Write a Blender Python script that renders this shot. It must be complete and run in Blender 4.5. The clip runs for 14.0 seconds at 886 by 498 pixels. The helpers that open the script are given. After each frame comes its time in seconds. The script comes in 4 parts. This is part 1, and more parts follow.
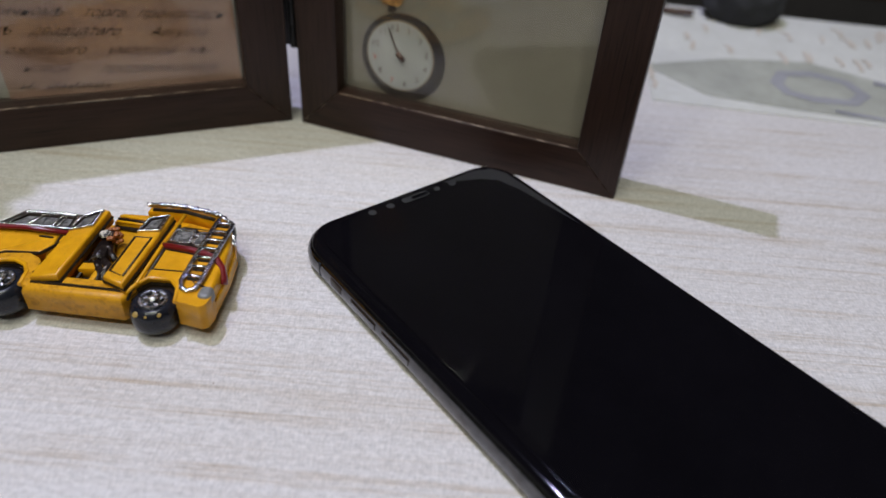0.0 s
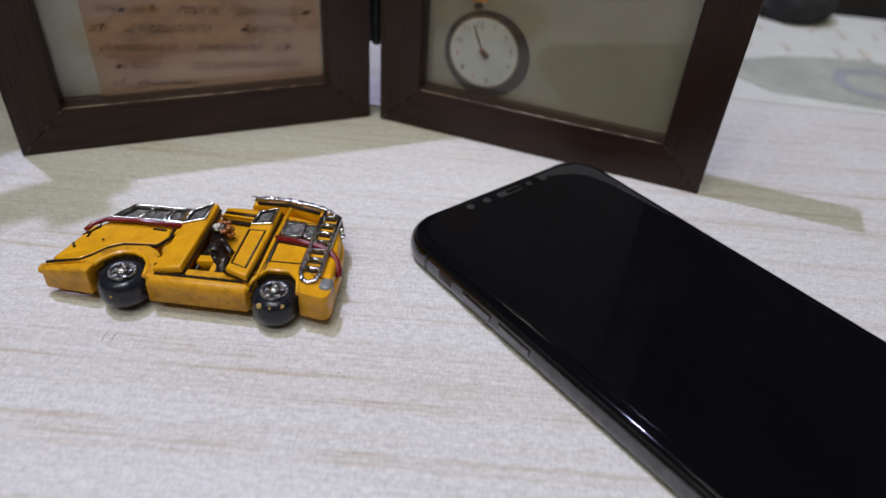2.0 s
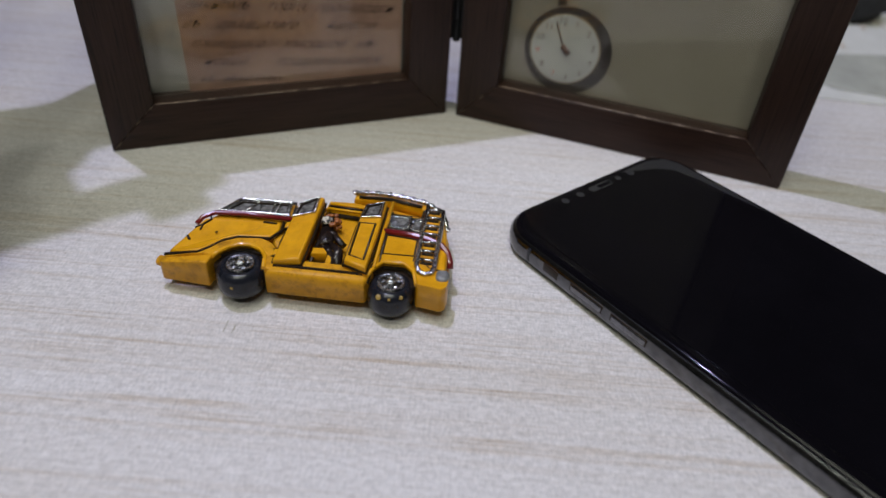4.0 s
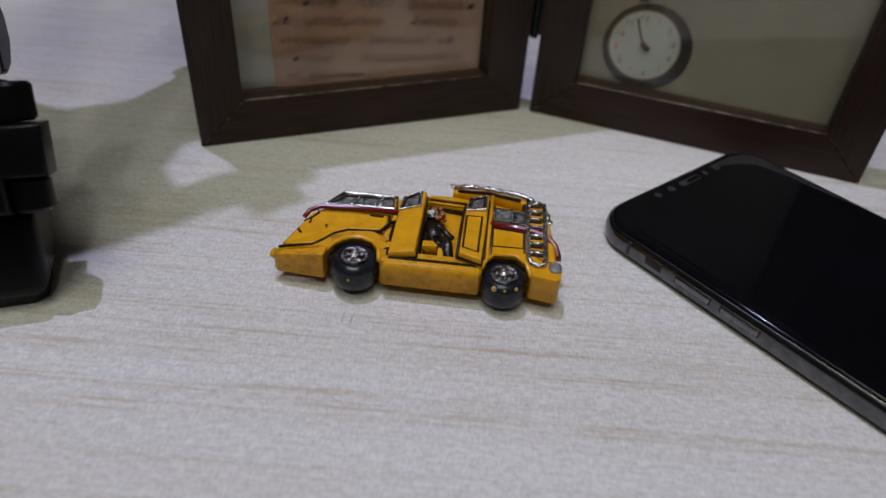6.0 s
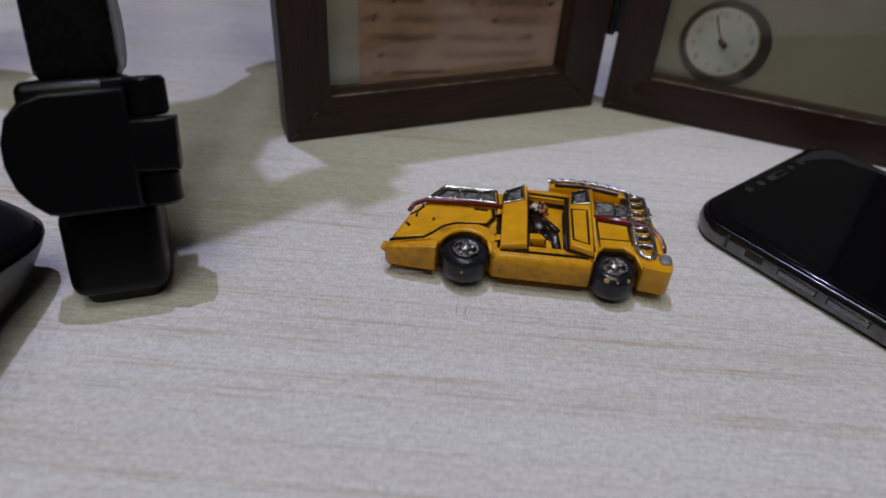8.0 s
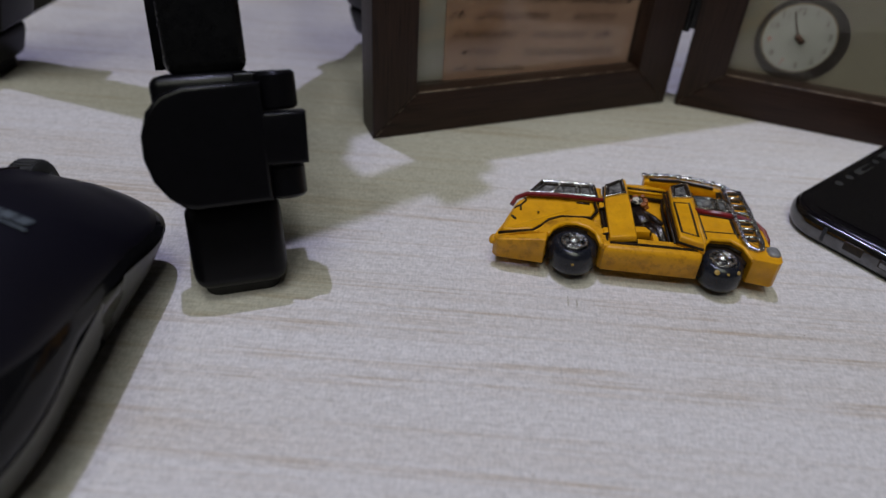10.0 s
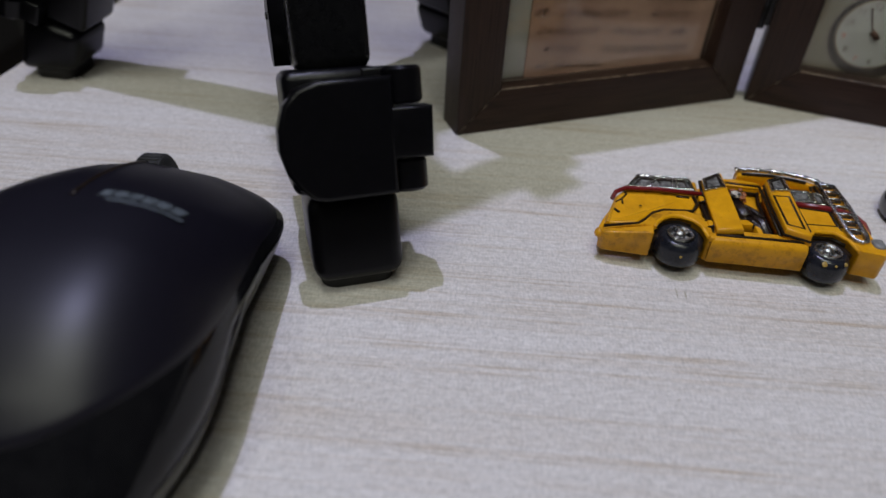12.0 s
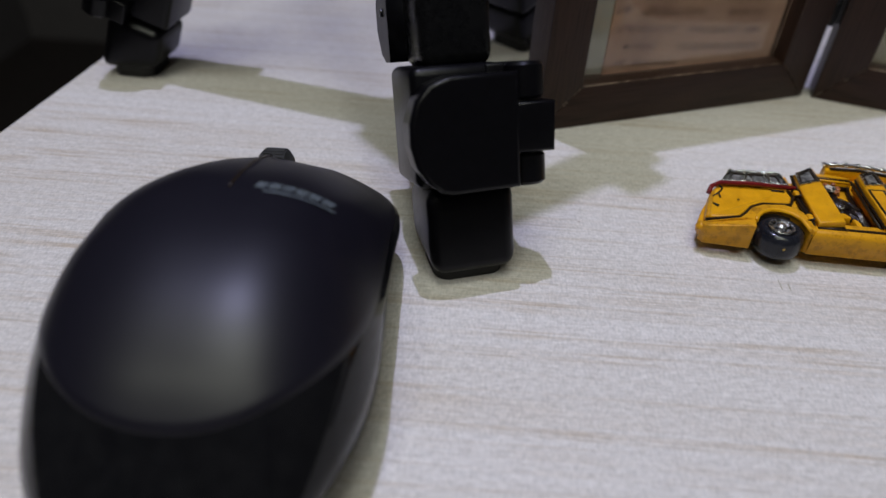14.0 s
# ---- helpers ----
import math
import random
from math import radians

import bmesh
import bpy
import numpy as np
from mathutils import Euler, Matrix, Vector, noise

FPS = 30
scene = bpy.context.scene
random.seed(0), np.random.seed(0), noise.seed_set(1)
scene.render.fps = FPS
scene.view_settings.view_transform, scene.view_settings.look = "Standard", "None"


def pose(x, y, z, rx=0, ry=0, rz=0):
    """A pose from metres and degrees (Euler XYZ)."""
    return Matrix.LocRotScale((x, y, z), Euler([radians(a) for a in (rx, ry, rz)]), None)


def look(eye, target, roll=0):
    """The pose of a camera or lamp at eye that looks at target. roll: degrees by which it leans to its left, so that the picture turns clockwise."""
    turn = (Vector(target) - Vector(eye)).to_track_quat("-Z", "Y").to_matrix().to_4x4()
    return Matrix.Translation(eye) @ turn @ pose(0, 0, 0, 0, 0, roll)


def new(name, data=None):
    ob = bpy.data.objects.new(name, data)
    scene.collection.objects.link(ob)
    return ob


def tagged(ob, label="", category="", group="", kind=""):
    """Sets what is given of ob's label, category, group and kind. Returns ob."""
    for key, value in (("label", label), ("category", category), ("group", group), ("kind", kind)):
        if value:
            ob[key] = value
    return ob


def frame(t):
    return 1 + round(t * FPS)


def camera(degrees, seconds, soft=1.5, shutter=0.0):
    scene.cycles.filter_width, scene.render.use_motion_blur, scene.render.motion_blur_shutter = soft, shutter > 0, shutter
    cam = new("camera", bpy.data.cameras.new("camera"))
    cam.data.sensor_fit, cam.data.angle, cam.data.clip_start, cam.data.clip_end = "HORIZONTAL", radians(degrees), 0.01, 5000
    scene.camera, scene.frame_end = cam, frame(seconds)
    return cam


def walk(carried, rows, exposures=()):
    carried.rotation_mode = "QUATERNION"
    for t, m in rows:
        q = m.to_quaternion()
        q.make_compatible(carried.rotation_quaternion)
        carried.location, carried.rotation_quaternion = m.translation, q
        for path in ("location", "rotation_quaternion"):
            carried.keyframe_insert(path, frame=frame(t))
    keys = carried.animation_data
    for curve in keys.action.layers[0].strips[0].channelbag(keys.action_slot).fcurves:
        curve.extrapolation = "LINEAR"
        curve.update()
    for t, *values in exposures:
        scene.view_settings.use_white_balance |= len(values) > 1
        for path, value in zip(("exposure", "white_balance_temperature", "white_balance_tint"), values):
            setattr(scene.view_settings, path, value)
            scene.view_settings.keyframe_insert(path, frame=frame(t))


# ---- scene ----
cam = camera(65.0, 14.0)
PATH = [
    (0, (-0.00332, 0.01845, 0.11908), (-0.00274, 0.25427, -0.06636), 4.53),
    (1, (-0.01647, 0.01640, 0.11811), (-0.01630, 0.25234, -0.06719), 4.44),
    (2, (-0.02966, 0.01432, 0.11722), (-0.02971, 0.25032, -0.06800), 4.41),
    (3, (-0.04285, 0.01223, 0.11635), (-0.04300, 0.24828, -0.06880), 4.39),
    (4, (-0.05601, 0.01014, 0.11548), (-0.05625, 0.24624, -0.06961), 4.39),
    (5, (-0.06913, 0.00806, 0.11458), (-0.06949, 0.24423, -0.07042), 4.37),
    (6, (-0.08220, 0.00601, 0.11365), (-0.08274, 0.24227, -0.07123), 4.33),
    (7, (-0.09522, 0.00397, 0.11269), (-0.09602, 0.24036, -0.07202), 4.26),
    (8, (-0.10818, 0.00195, 0.11171), (-0.10934, 0.23849, -0.07280), 4.16),
    (9, (-0.12110, -0.00008, 0.11072), (-0.12269, 0.23665, -0.07355), 4.04),
    (10, (-0.13401, -0.00214, 0.10975), (-0.13605, 0.23480, -0.07426), 3.91),
    (11, (-0.14692, -0.00424, 0.10885), (-0.14940, 0.23289, -0.07489), 3.78),
    (12, (-0.15987, -0.00644, 0.10806), (-0.16269, 0.23088, -0.07544), 3.66),
    (13, (-0.17291, -0.00876, 0.10744), (-0.17588, 0.22870, -0.07587), 3.59),
    (14, (-0.18608, -0.01126, 0.10707), (-0.18889, 0.22627, -0.07615), 3.59),
]
cam.data.dof.use_dof, cam.data.dof.focus_distance, cam.data.dof.aperture_fstop = True, 0.172, 9.5
EXPOSURE = [(0, 0.02), (1.5, 0.02), (3.2, -0.07), (5.3, -0.39), (8.0, -0.56), (11.0, -0.50), (14.0, -0.22)]
walk(cam, [(t, look(eye, target, roll)) for t, eye, target, roll in PATH], EXPOSURE)

# ---- room light, all indoors ----
world = bpy.data.worlds.new("room_world")
scene.world = world
world.use_nodes = True
world.node_tree.nodes["Background"].inputs[0].default_value = (0.5, 0.5, 0.55, 1)
world.node_tree.nodes["Background"].inputs[1].default_value = 0.02


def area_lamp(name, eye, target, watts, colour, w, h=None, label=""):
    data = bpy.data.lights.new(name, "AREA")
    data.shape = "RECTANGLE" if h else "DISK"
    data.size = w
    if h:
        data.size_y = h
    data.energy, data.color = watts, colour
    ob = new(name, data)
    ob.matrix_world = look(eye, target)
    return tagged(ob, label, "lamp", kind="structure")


area_lamp("spot_lamp", (-0.312, 0.311, 1.30), (-0.08, 0.17, 0), 10.2, (0.63, 0.64, 1.0), 0.016, label="small bright bluish white lamp above the desk")
# Out of view: broad warm panel added as fill to soften the shadows.
area_lamp("warm_lamp", (-0.22, -0.22, 2.12), (-0.12, 0.10, 0), 17.0, (0.965, 1.0, 0.86), 0.95, 0.60, label="unseen broad warm white fill panel above the desk")
for lamp_x in (-0.95, -0.30, 0.35):
    area_lamp("warm_lamp", (lamp_x, -1.15, 2.10), (-0.12, 0.15, 0), 6.2, (0.975, 1.0, 0.87), 0.16, 0.10, label="small warm white lamp hanging in the room")

# ---- materials ----
def nodes_of(name):
    m = bpy.data.materials.new(name)
    m.use_nodes = True
    nt = m.node_tree
    return m, nt, nt.nodes["Principled BSDF"]


def tex_noise(nt, scale, stretch=(1, 1, 1), detail=4.0, rough=0.55, turn=0.0, distort=0.0):
    co = nt.nodes.new("ShaderNodeTexCoord")
    mp = nt.nodes.new("ShaderNodeMapping")
    mp.vector_type = "TEXTURE"
    mp.inputs["Scale"].default_value = tuple(1 / v for v in stretch)
    mp.inputs["Rotation"].default_value = (0, 0, radians(turn))
    tx = nt.nodes.new("ShaderNodeTexNoise")
    tx.inputs["Scale"].default_value = scale
    tx.inputs["Detail"].default_value = detail
    tx.inputs["Roughness"].default_value = rough
    tx.inputs["Distortion"].default_value = distort
    nt.links.new(co.outputs["Object"], mp.inputs["Vector"])
    nt.links.new(mp.outputs["Vector"], tx.inputs["Vector"])
    return tx


def ramp(nt, source, stops):
    r = nt.nodes.new("ShaderNodeValToRGB")
    el = r.color_ramp.elements
    while len(el) < len(stops):
        el.new(0.5)
    for e, (p, c) in zip(el, stops):
        e.position = p
        e.color = (*c, 1) if len(c) == 3 else c
    nt.links.new(source, r.inputs["Fac"])
    return r


def mixed(nt, a, b, fac, mode="MIX"):
    mx = nt.nodes.new("ShaderNodeMix")
    mx.data_type, mx.blend_type = "RGBA", mode
    for sock, v in ((mx.inputs[0], fac), (mx.inputs[6], a), (mx.inputs[7], b)):
        if isinstance(v, (int, float)):
            sock.default_value = v
        elif isinstance(v, tuple):
            sock.default_value = (*v, 1)
        else:
            nt.links.new(v, sock)
    return mx.outputs[2]


def bump(nt, bs, height, strength, distance):
    b = nt.nodes.new("ShaderNodeBump")
    b.inputs["Strength"].default_value = strength
    b.inputs["Distance"].default_value = distance
    nt.links.new(height, b.inputs["Height"])
    nt.links.new(b.outputs["Normal"], bs.inputs["Normal"])
    return b


def paint(name, c1, c2, rough, metal=0.0, scale=600.0, coat=0.0, bump_s=0.15, rough_var=0.12, contrast=(0.35, 0.7), dist=0.0002):
    m, nt, bs = nodes_of(name)
    n1 = tex_noise(nt, scale, detail=5)
    col = ramp(nt, n1.outputs["Fac"], [(contrast[0], c1), (contrast[1], c2)])
    nt.links.new(col.outputs["Color"], bs.inputs["Base Color"])
    n2 = tex_noise(nt, scale * 0.3, detail=6, rough=0.7)
    rr = nt.nodes.new("ShaderNodeMapRange")
    rr.inputs["To Min"].default_value = max(0.02, rough - rough_var)
    rr.inputs["To Max"].default_value = min(1.0, rough + rough_var)
    nt.links.new(n2.outputs["Fac"], rr.inputs["Value"])
    nt.links.new(rr.outputs["Result"], bs.inputs["Roughness"])
    bs.inputs["Metallic"].default_value = metal
    bs.inputs["Coat Weight"].default_value = coat
    bs.inputs["Coat Roughness"].default_value = 0.08
    if bump_s:
        bump(nt, bs, n1.outputs["Fac"], bump_s, dist)
    return m



def grimed(m, scale, lo, hi, tint, amount):
    """Small dark specks and smears of old wash over a paint."""
    nt = m.node_tree
    bs = nt.nodes["Principled BSDF"]
    was = bs.inputs["Base Color"].links[0].from_socket
    n1 = tex_noise(nt, scale, detail=6, rough=0.75)
    r = ramp(nt, n1.outputs["Fac"], [(lo, tint), (hi, (1, 1, 1))])
    nt.links.new(mixed(nt, was, r.outputs["Color"], amount, "MULTIPLY"), bs.inputs["Base Color"])
    return m


def pale_wood():
    m, nt, bs = nodes_of("pale_wood")
    broad = tex_noise(nt, 14, (0.35, 3.2, 1), 3, turn=4.6)
    streak = tex_noise(nt, 62, (0.016, 1.8, 1), 3.5, 0.5, turn=4.6)
    patchy = tex_noise(nt, 150, (0.22, 1.0, 1), 4, 0.6, turn=4.6)
    fibre = tex_noise(nt, 900, (0.34, 1.25, 1), 5, 0.75, turn=4.6)
    weave = tex_noise(nt, 1300, (1.3, 0.45, 1), 3, 0.7, turn=4.6)
    base = ramp(nt, broad.outputs["Fac"], [(0.25, (0.64, 0.615, 0.592)), (0.75, (0.70, 0.685, 0.683))])
    line = ramp(nt, streak.outputs["Fac"], [(0.43, (1, 1, 1)), (0.484, (0.93, 0.905, 0.875)), (0.498, (0.72, 0.61, 0.47)), (0.512, (0.95, 0.93, 0.905)), (0.57, (1, 1, 1))])
    worn = ramp(nt, patchy.outputs["Fac"], [(0.40, (0.12, 0.12, 0.12)), (0.68, (0.95, 0.95, 0.95))])
    c = mixed(nt, base.outputs["Color"], line.outputs["Color"], worn.outputs["Color"], "MULTIPLY")
    thin = tex_noise(nt, 110, (0.014, 1.8, 1), 4, 0.5, turn=4.9)
    dash = tex_noise(nt, 70, (0.5, 1.0, 1), 4, 0.6, turn=4.6)
    tl = ramp(nt, thin.outputs["Fac"], [(0.455, (1, 1, 1)), (0.492, (0.84, 0.765, 0.67)), (0.525, (1, 1, 1))])
    td = ramp(nt, dash.outputs["Fac"], [(0.38, (0, 0, 0)), (0.66, (0.62, 0.62, 0.62))])
    c = mixed(nt, c, tl.outputs["Color"], td.outputs["Color"], "MULTIPLY")
    fib = ramp(nt, fibre.outputs["Fac"], [(0.33, (0.76, 0.745, 0.725)), (0.62, (1.03, 1.03, 1.03))])
    c = mixed(nt, c, fib.outputs["Color"], 0.9, "MULTIPLY")
    wv = ramp(nt, weave.outputs["Fac"], [(0.35, (0.80, 0.80, 0.80)), (0.6, (1.04, 1.02, 1.02))])
    c = mixed(nt, c, wv.outputs["Color"], 0.9, "MULTIPLY")
    speck = tex_noise(nt, 330, (1, 1, 1), 2)
    sp = ramp(nt, speck.outputs["Fac"], [(0.215, (0.45, 0.36, 0.27)), (0.24, (1, 1, 1))])
    c = mixed(nt, c, sp.outputs["Color"], 0.8, "MULTIPLY")
    nt.links.new(c, bs.inputs["Base Color"])
    rr = nt.nodes.new("ShaderNodeMapRange")
    rr.inputs["To Min"].default_value, rr.inputs["To Max"].default_value = 0.42, 0.6
    nt.links.new(fibre.outputs["Fac"], rr.inputs["Value"])
    nt.links.new(rr.outputs["Result"], bs.inputs["Roughness"])
    bump(nt, bs, weave.outputs["Fac"], 0.45, 0.0003)
    return m


def dark_wood(name, stretch):
    m, nt, bs = nodes_of(name)
    grain = tex_noise(nt, 800, stretch, 5, 0.65, distort=0.2)
    broad = tex_noise(nt, 60, tuple(0.5 + 0.5 * s for s in stretch), 3)
    c1 = ramp(nt, grain.outputs["Fac"], [(0.36, (0.009, 0.0044, 0.0034)), (0.46, (0.028, 0.0132, 0.0092)), (0.62, (0.038, 0.0185, 0.0128)), (0.8, (0.052, 0.026, 0.018))])
    c2 = ramp(nt, broad.outputs["Fac"], [(0.3, (0.75, 0.72, 0.7)), (0.7, (1, 1, 1))])
    nt.links.new(mixed(nt, c1.outputs["Color"], c2.outputs["Color"], 1.0, "MULTIPLY"), bs.inputs["Base Color"])
    bs.inputs["Roughness"].default_value = 0.42
    bs.inputs["Specular IOR Level"].default_value = 0.27
    bump(nt, bs, grain.outputs["Fac"], 0.35, 0.0003)
    return m


def parchment(name, a, b, c):
    m, nt, bs = nodes_of(name)
    n1 = tex_noise(nt, 35, detail=6, rough=0.65)
    n2 = tex_noise(nt, 300, detail=4)
    col = ramp(nt, n1.outputs["Fac"], [(0.3, a), (0.55, b), (0.75, c)])
    fine = ramp(nt, n2.outputs["Fac"], [(0.3, (0.93, 0.92, 0.9)), (0.7, (1, 1, 1))])
    nt.links.new(mixed(nt, col.outputs["Color"], fine.outputs["Color"], 1.0, "MULTIPLY"), bs.inputs["Base Color"])
    bs.inputs["Roughness"].default_value = 0.75
    return m


def clear_glass(name):
    m, nt, bs = nodes_of(name)
    bs.inputs["Transmission Weight"].default_value = 1.0
    bs.inputs["Roughness"].default_value = 0.02
    bs.inputs["IOR"].default_value = 1.38
    return m


WOOD = pale_wood()
EDGE = paint("edge_band", (0.50, 0.46, 0.39), (0.60, 0.56, 0.49), 0.5, scale=200)
FRAME_X = dark_wood("dark_wood_along", (0.06, 2.0, 2.0))
FRAME_Z = dark_wood("dark_wood_up", (2.0, 2.0, 0.06))
WORN_LIT = paint("worn_and_highlit_wood", (0.045, 0.022, 0.015), (0.36, 0.27, 0.21), 0.4, scale=260, bump_s=0.2, contrast=(0.42, 0.62))
GLASS = clear_glass("picture_glass")
LETTER = parchment("old_letter_paper", (0.23, 0.132, 0.093), (0.32, 0.195, 0.143), (0.39, 0.255, 0.19))
PALE_PAPER = parchment("pale_grey_paper", (0.29, 0.275, 0.25), (0.33, 0.315, 0.285), (0.36, 0.345, 0.315))
CREAM = parchment("cream_photo_paper", (0.20, 0.178, 0.142), (0.228, 0.205, 0.166), (0.255, 0.23, 0.19))
INK = paint("brown_ink", (0.030, 0.016, 0.013), (0.10, 0.050, 0.034), 0.8, scale=200, bump_s=0)
WATCH_CASE = paint("watch_case_print", (0.022, 0.016, 0.014), (0.05, 0.038, 0.032), 0.55, scale=120, bump_s=0)
WATCH_RIM = paint("watch_rim_print", (0.20, 0.15, 0.10), (0.30, 0.24, 0.17), 0.5, scale=120, bump_s=0)
DIAL = paint("watch_dial_print", (0.36, 0.355, 0.345), (0.42, 0.415, 0.40), 0.6, scale=150, bump_s=0)
GOLD_PRINT = paint("gold_print", (0.16, 0.07, 0.02), (0.55, 0.30, 0.09), 0.5, scale=900, bump_s=0)
GREY_PRINT = paint("grey_print", (0.20, 0.19, 0.18), (0.25, 0.24, 0.22), 0.7, scale=150, bump_s=0)
RED_PRINT = paint("red_print", (0.45, 0.06, 0.03), (0.5, 0.09, 0.05), 0.7, scale=150, bump_s=0)
BLACK_METAL = paint("black_hinge_metal", (0.010, 0.010, 0.011), (0.02, 0.02, 0.022), 0.35, 0.6, scale=800)
STEEL = paint("steel_pin", (0.5, 0.5, 0.5), (0.65, 0.65, 0.65), 0.25, 1.0, scale=900)

YELLOW = paint("yellow_enamel", (0.57, 0.262, 0.004), (0.72, 0.345, 0.006), 0.36, scale=260, coat=0.08, bump_s=0.5, dist=0.0005)
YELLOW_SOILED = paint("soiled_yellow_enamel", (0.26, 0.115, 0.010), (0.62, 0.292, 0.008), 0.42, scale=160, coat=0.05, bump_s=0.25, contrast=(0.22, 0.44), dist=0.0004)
for enamel in (YELLOW, YELLOW_SOILED):
    enamel.node_tree.nodes["Principled BSDF"].inputs["Specular IOR Level"].default_value = 0.26
grimed(YELLOW, 1300, 0.30, 0.38, (0.25, 0.16, 0.10), 0.55)
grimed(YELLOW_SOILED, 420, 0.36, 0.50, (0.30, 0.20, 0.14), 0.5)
# Antiquing wash for seams; also painted shade in wells, window insets, rung gaps.
CAR_BLACK = paint("dark_wash_and_shade", (0.010, 0.007, 0.005), (0.030, 0.018, 0.010), 0.35, scale=900)
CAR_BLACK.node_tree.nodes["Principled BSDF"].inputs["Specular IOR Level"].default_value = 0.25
TYRE = paint("tyre_black_enamel", (0.008, 0.009, 0.013), (0.016, 0.017, 0.023), 0.24, scale=500, coat=0.15, bump_s=0.3, dist=0.0004)
TYRE.node_tree.nodes["Principled BSDF"].inputs["Specular IOR Level"].default_value = 0.32
CHROME = paint("silver_enamel", (0.16, 0.155, 0.15), (0.80, 0.79, 0.78), 0.2, 1.0, scale=900, bump_s=0.9, contrast=(0.3, 0.55), dist=0.0005)
HUB_SILVER = paint("worn_hub_silver", (0.06, 0.06, 0.06), (0.62, 0.61, 0.60), 0.25, 0.9, scale=800, bump_s=0.7, contrast=(0.38, 0.55), dist=0.0006)
PANE_SILVER = paint("smoked_silver_pane", (0.03, 0.03, 0.028), (0.33, 0.325, 0.31), 0.3, 0.2, scale=800, bump_s=0.8, contrast=(0.35, 0.75), dist=0.0004)
RED_PAINT = paint("dark_red_enamel", (0.12, 0.006, 0.008), (0.19, 0.010, 0.013), 0.3, scale=500, coat=0.3)
DOLL = paint("doll_black_and_silver", (0.014, 0.009, 0.008), (0.36, 0.33, 0.30), 0.3, 0.1, scale=700, bump_s=0.6, contrast=(0.62, 0.74), dist=0.0004)
CAR_DUST = paint("grey_scuff", (0.34, 0.31, 0.25), (0.58, 0.56, 0.52), 0.6, scale=900, bump_s=0)
GREY_LAMP = paint("grey_lamp_enamel", (0.13, 0.13, 0.13), (0.24, 0.24, 0.24), 0.4, scale=700)
CHIP = paint("chipped_paint_yellow", (0.24, 0.15, 0.03), (0.40, 0.26, 0.05), 0.5, scale=700)

SCREEN = paint("black_screen_glass", (0.0029, 0.0026, 0.0036), (0.0037, 0.0033, 0.0046), 0.07, scale=60, bump_s=0, rough_var=0.03)
SCREEN.node_tree.nodes["Principled BSDF"].inputs["Specular IOR Level"].default_value = 0.15
PHONE_RIM = paint("dark_steel_band", (0.10, 0.10, 0.105), (0.16, 0.16, 0.165), 0.2, 1.0, scale=300, bump_s=0.05, rough_var=0.08)
PHONE_BTN = paint("grey_steel_button", (0.15, 0.15, 0.16), (0.22, 0.22, 0.23), 0.24, 1.0, scale=500, bump_s=0.05)
PHONE_DOT = paint("sensor_grey", (0.009, 0.009, 0.0095), (0.026, 0.026, 0.026), 0.5, scale=2500, bump_s=0.3)
FILM_EDGE = paint("lifted_film", (0.012, 0.012, 0.014), (0.019, 0.019, 0.022), 0.3, scale=300, bump_s=0)

LEG_PLASTIC = paint("black_leg_plastic", (0.0020, 0.0019, 0.0028), (0.0034, 0.0032, 0.0045), 0.31, scale=900, bump_s=0.22, rough_var=0.06, dist=0.00015)
LEG_TUBE = paint("black_anodised_tube", (0.004, 0.004, 0.005), (0.007, 0.007, 0.008), 0.28, 0.0, scale=700, bump_s=0.05)
RUBBER = paint("black_rubber", (0.012, 0.012, 0.012), (0.02, 0.02, 0.02), 0.7, scale=1200)

MOUSE_TOP = paint("satin_black_shell", (0.0050, 0.0044, 0.0085), (0.0075, 0.0068, 0.0125), 0.40, scale=2200, bump_s=0.12, rough_var=0.02, dist=0.0001)
MOUSE_TOP.node_tree.nodes["Principled BSDF"].inputs["Specular IOR Level"].default_value = 0.36
for dull in (LEG_PLASTIC, LEG_TUBE):
    dull.node_tree.nodes["Principled BSDF"].inputs["Specular IOR Level"].default_value = 0.19
MOUSE_GLOSS = paint("gloss_black_rim", (0.005, 0.005, 0.006), (0.008, 0.008, 0.009), 0.10, scale=400, bump_s=0.0, rough_var=0.04)
MOUSE_GLOSS.node_tree.nodes["Principled BSDF"].inputs["Specular IOR Level"].default_value = 0.3
MOUSE_SIDE = paint("dark_grey_side", (0.045, 0.044, 0.043), (0.060, 0.058, 0.056), 0.33, scale=900, bump_s=0.1, dist=0.0001)
LOGO = paint("grey_print_mark", (0.05, 0.06, 0.07), (0.11, 0.13, 0.15), 0.5, scale=900, bump_s=0)

SHEET = parchment("printed_sheet_white", (0.48, 0.48, 0.45), (0.54, 0.54, 0.51), (0.58, 0.58, 0.55))
SHEET_BLUE = parchment("printed_sheet_blue_grey", (0.28, 0.285, 0.25), (0.36, 0.365, 0.32), (0.45, 0.45, 0.40))
SHEET_GREY = parchment("printed_sheet_grey", (0.24, 0.24, 0.26), (0.29, 0.29, 0.31), (0.34, 0.34, 0.35))
SHEET_TAN = parchment("printed_sheet_tan", (0.46, 0.40, 0.34), (0.51, 0.46, 0.40), (0.56, 0.52, 0.46))
CLOTH_BLACK = paint("black_cloth", (0.012, 0.012, 0.014), (0.025, 0.025, 0.028), 0.85, scale=900, bump_s=0.5)
BROWN_DULL = paint("dull_brown", (0.055, 0.032, 0.024), (0.09, 0.055, 0.042), 0.7, scale=120)
WALL = paint("dark_wall_paint", (0.050, 0.045, 0.042), (0.062, 0.056, 0.052), 0.85, scale=25, bump_s=0.2)
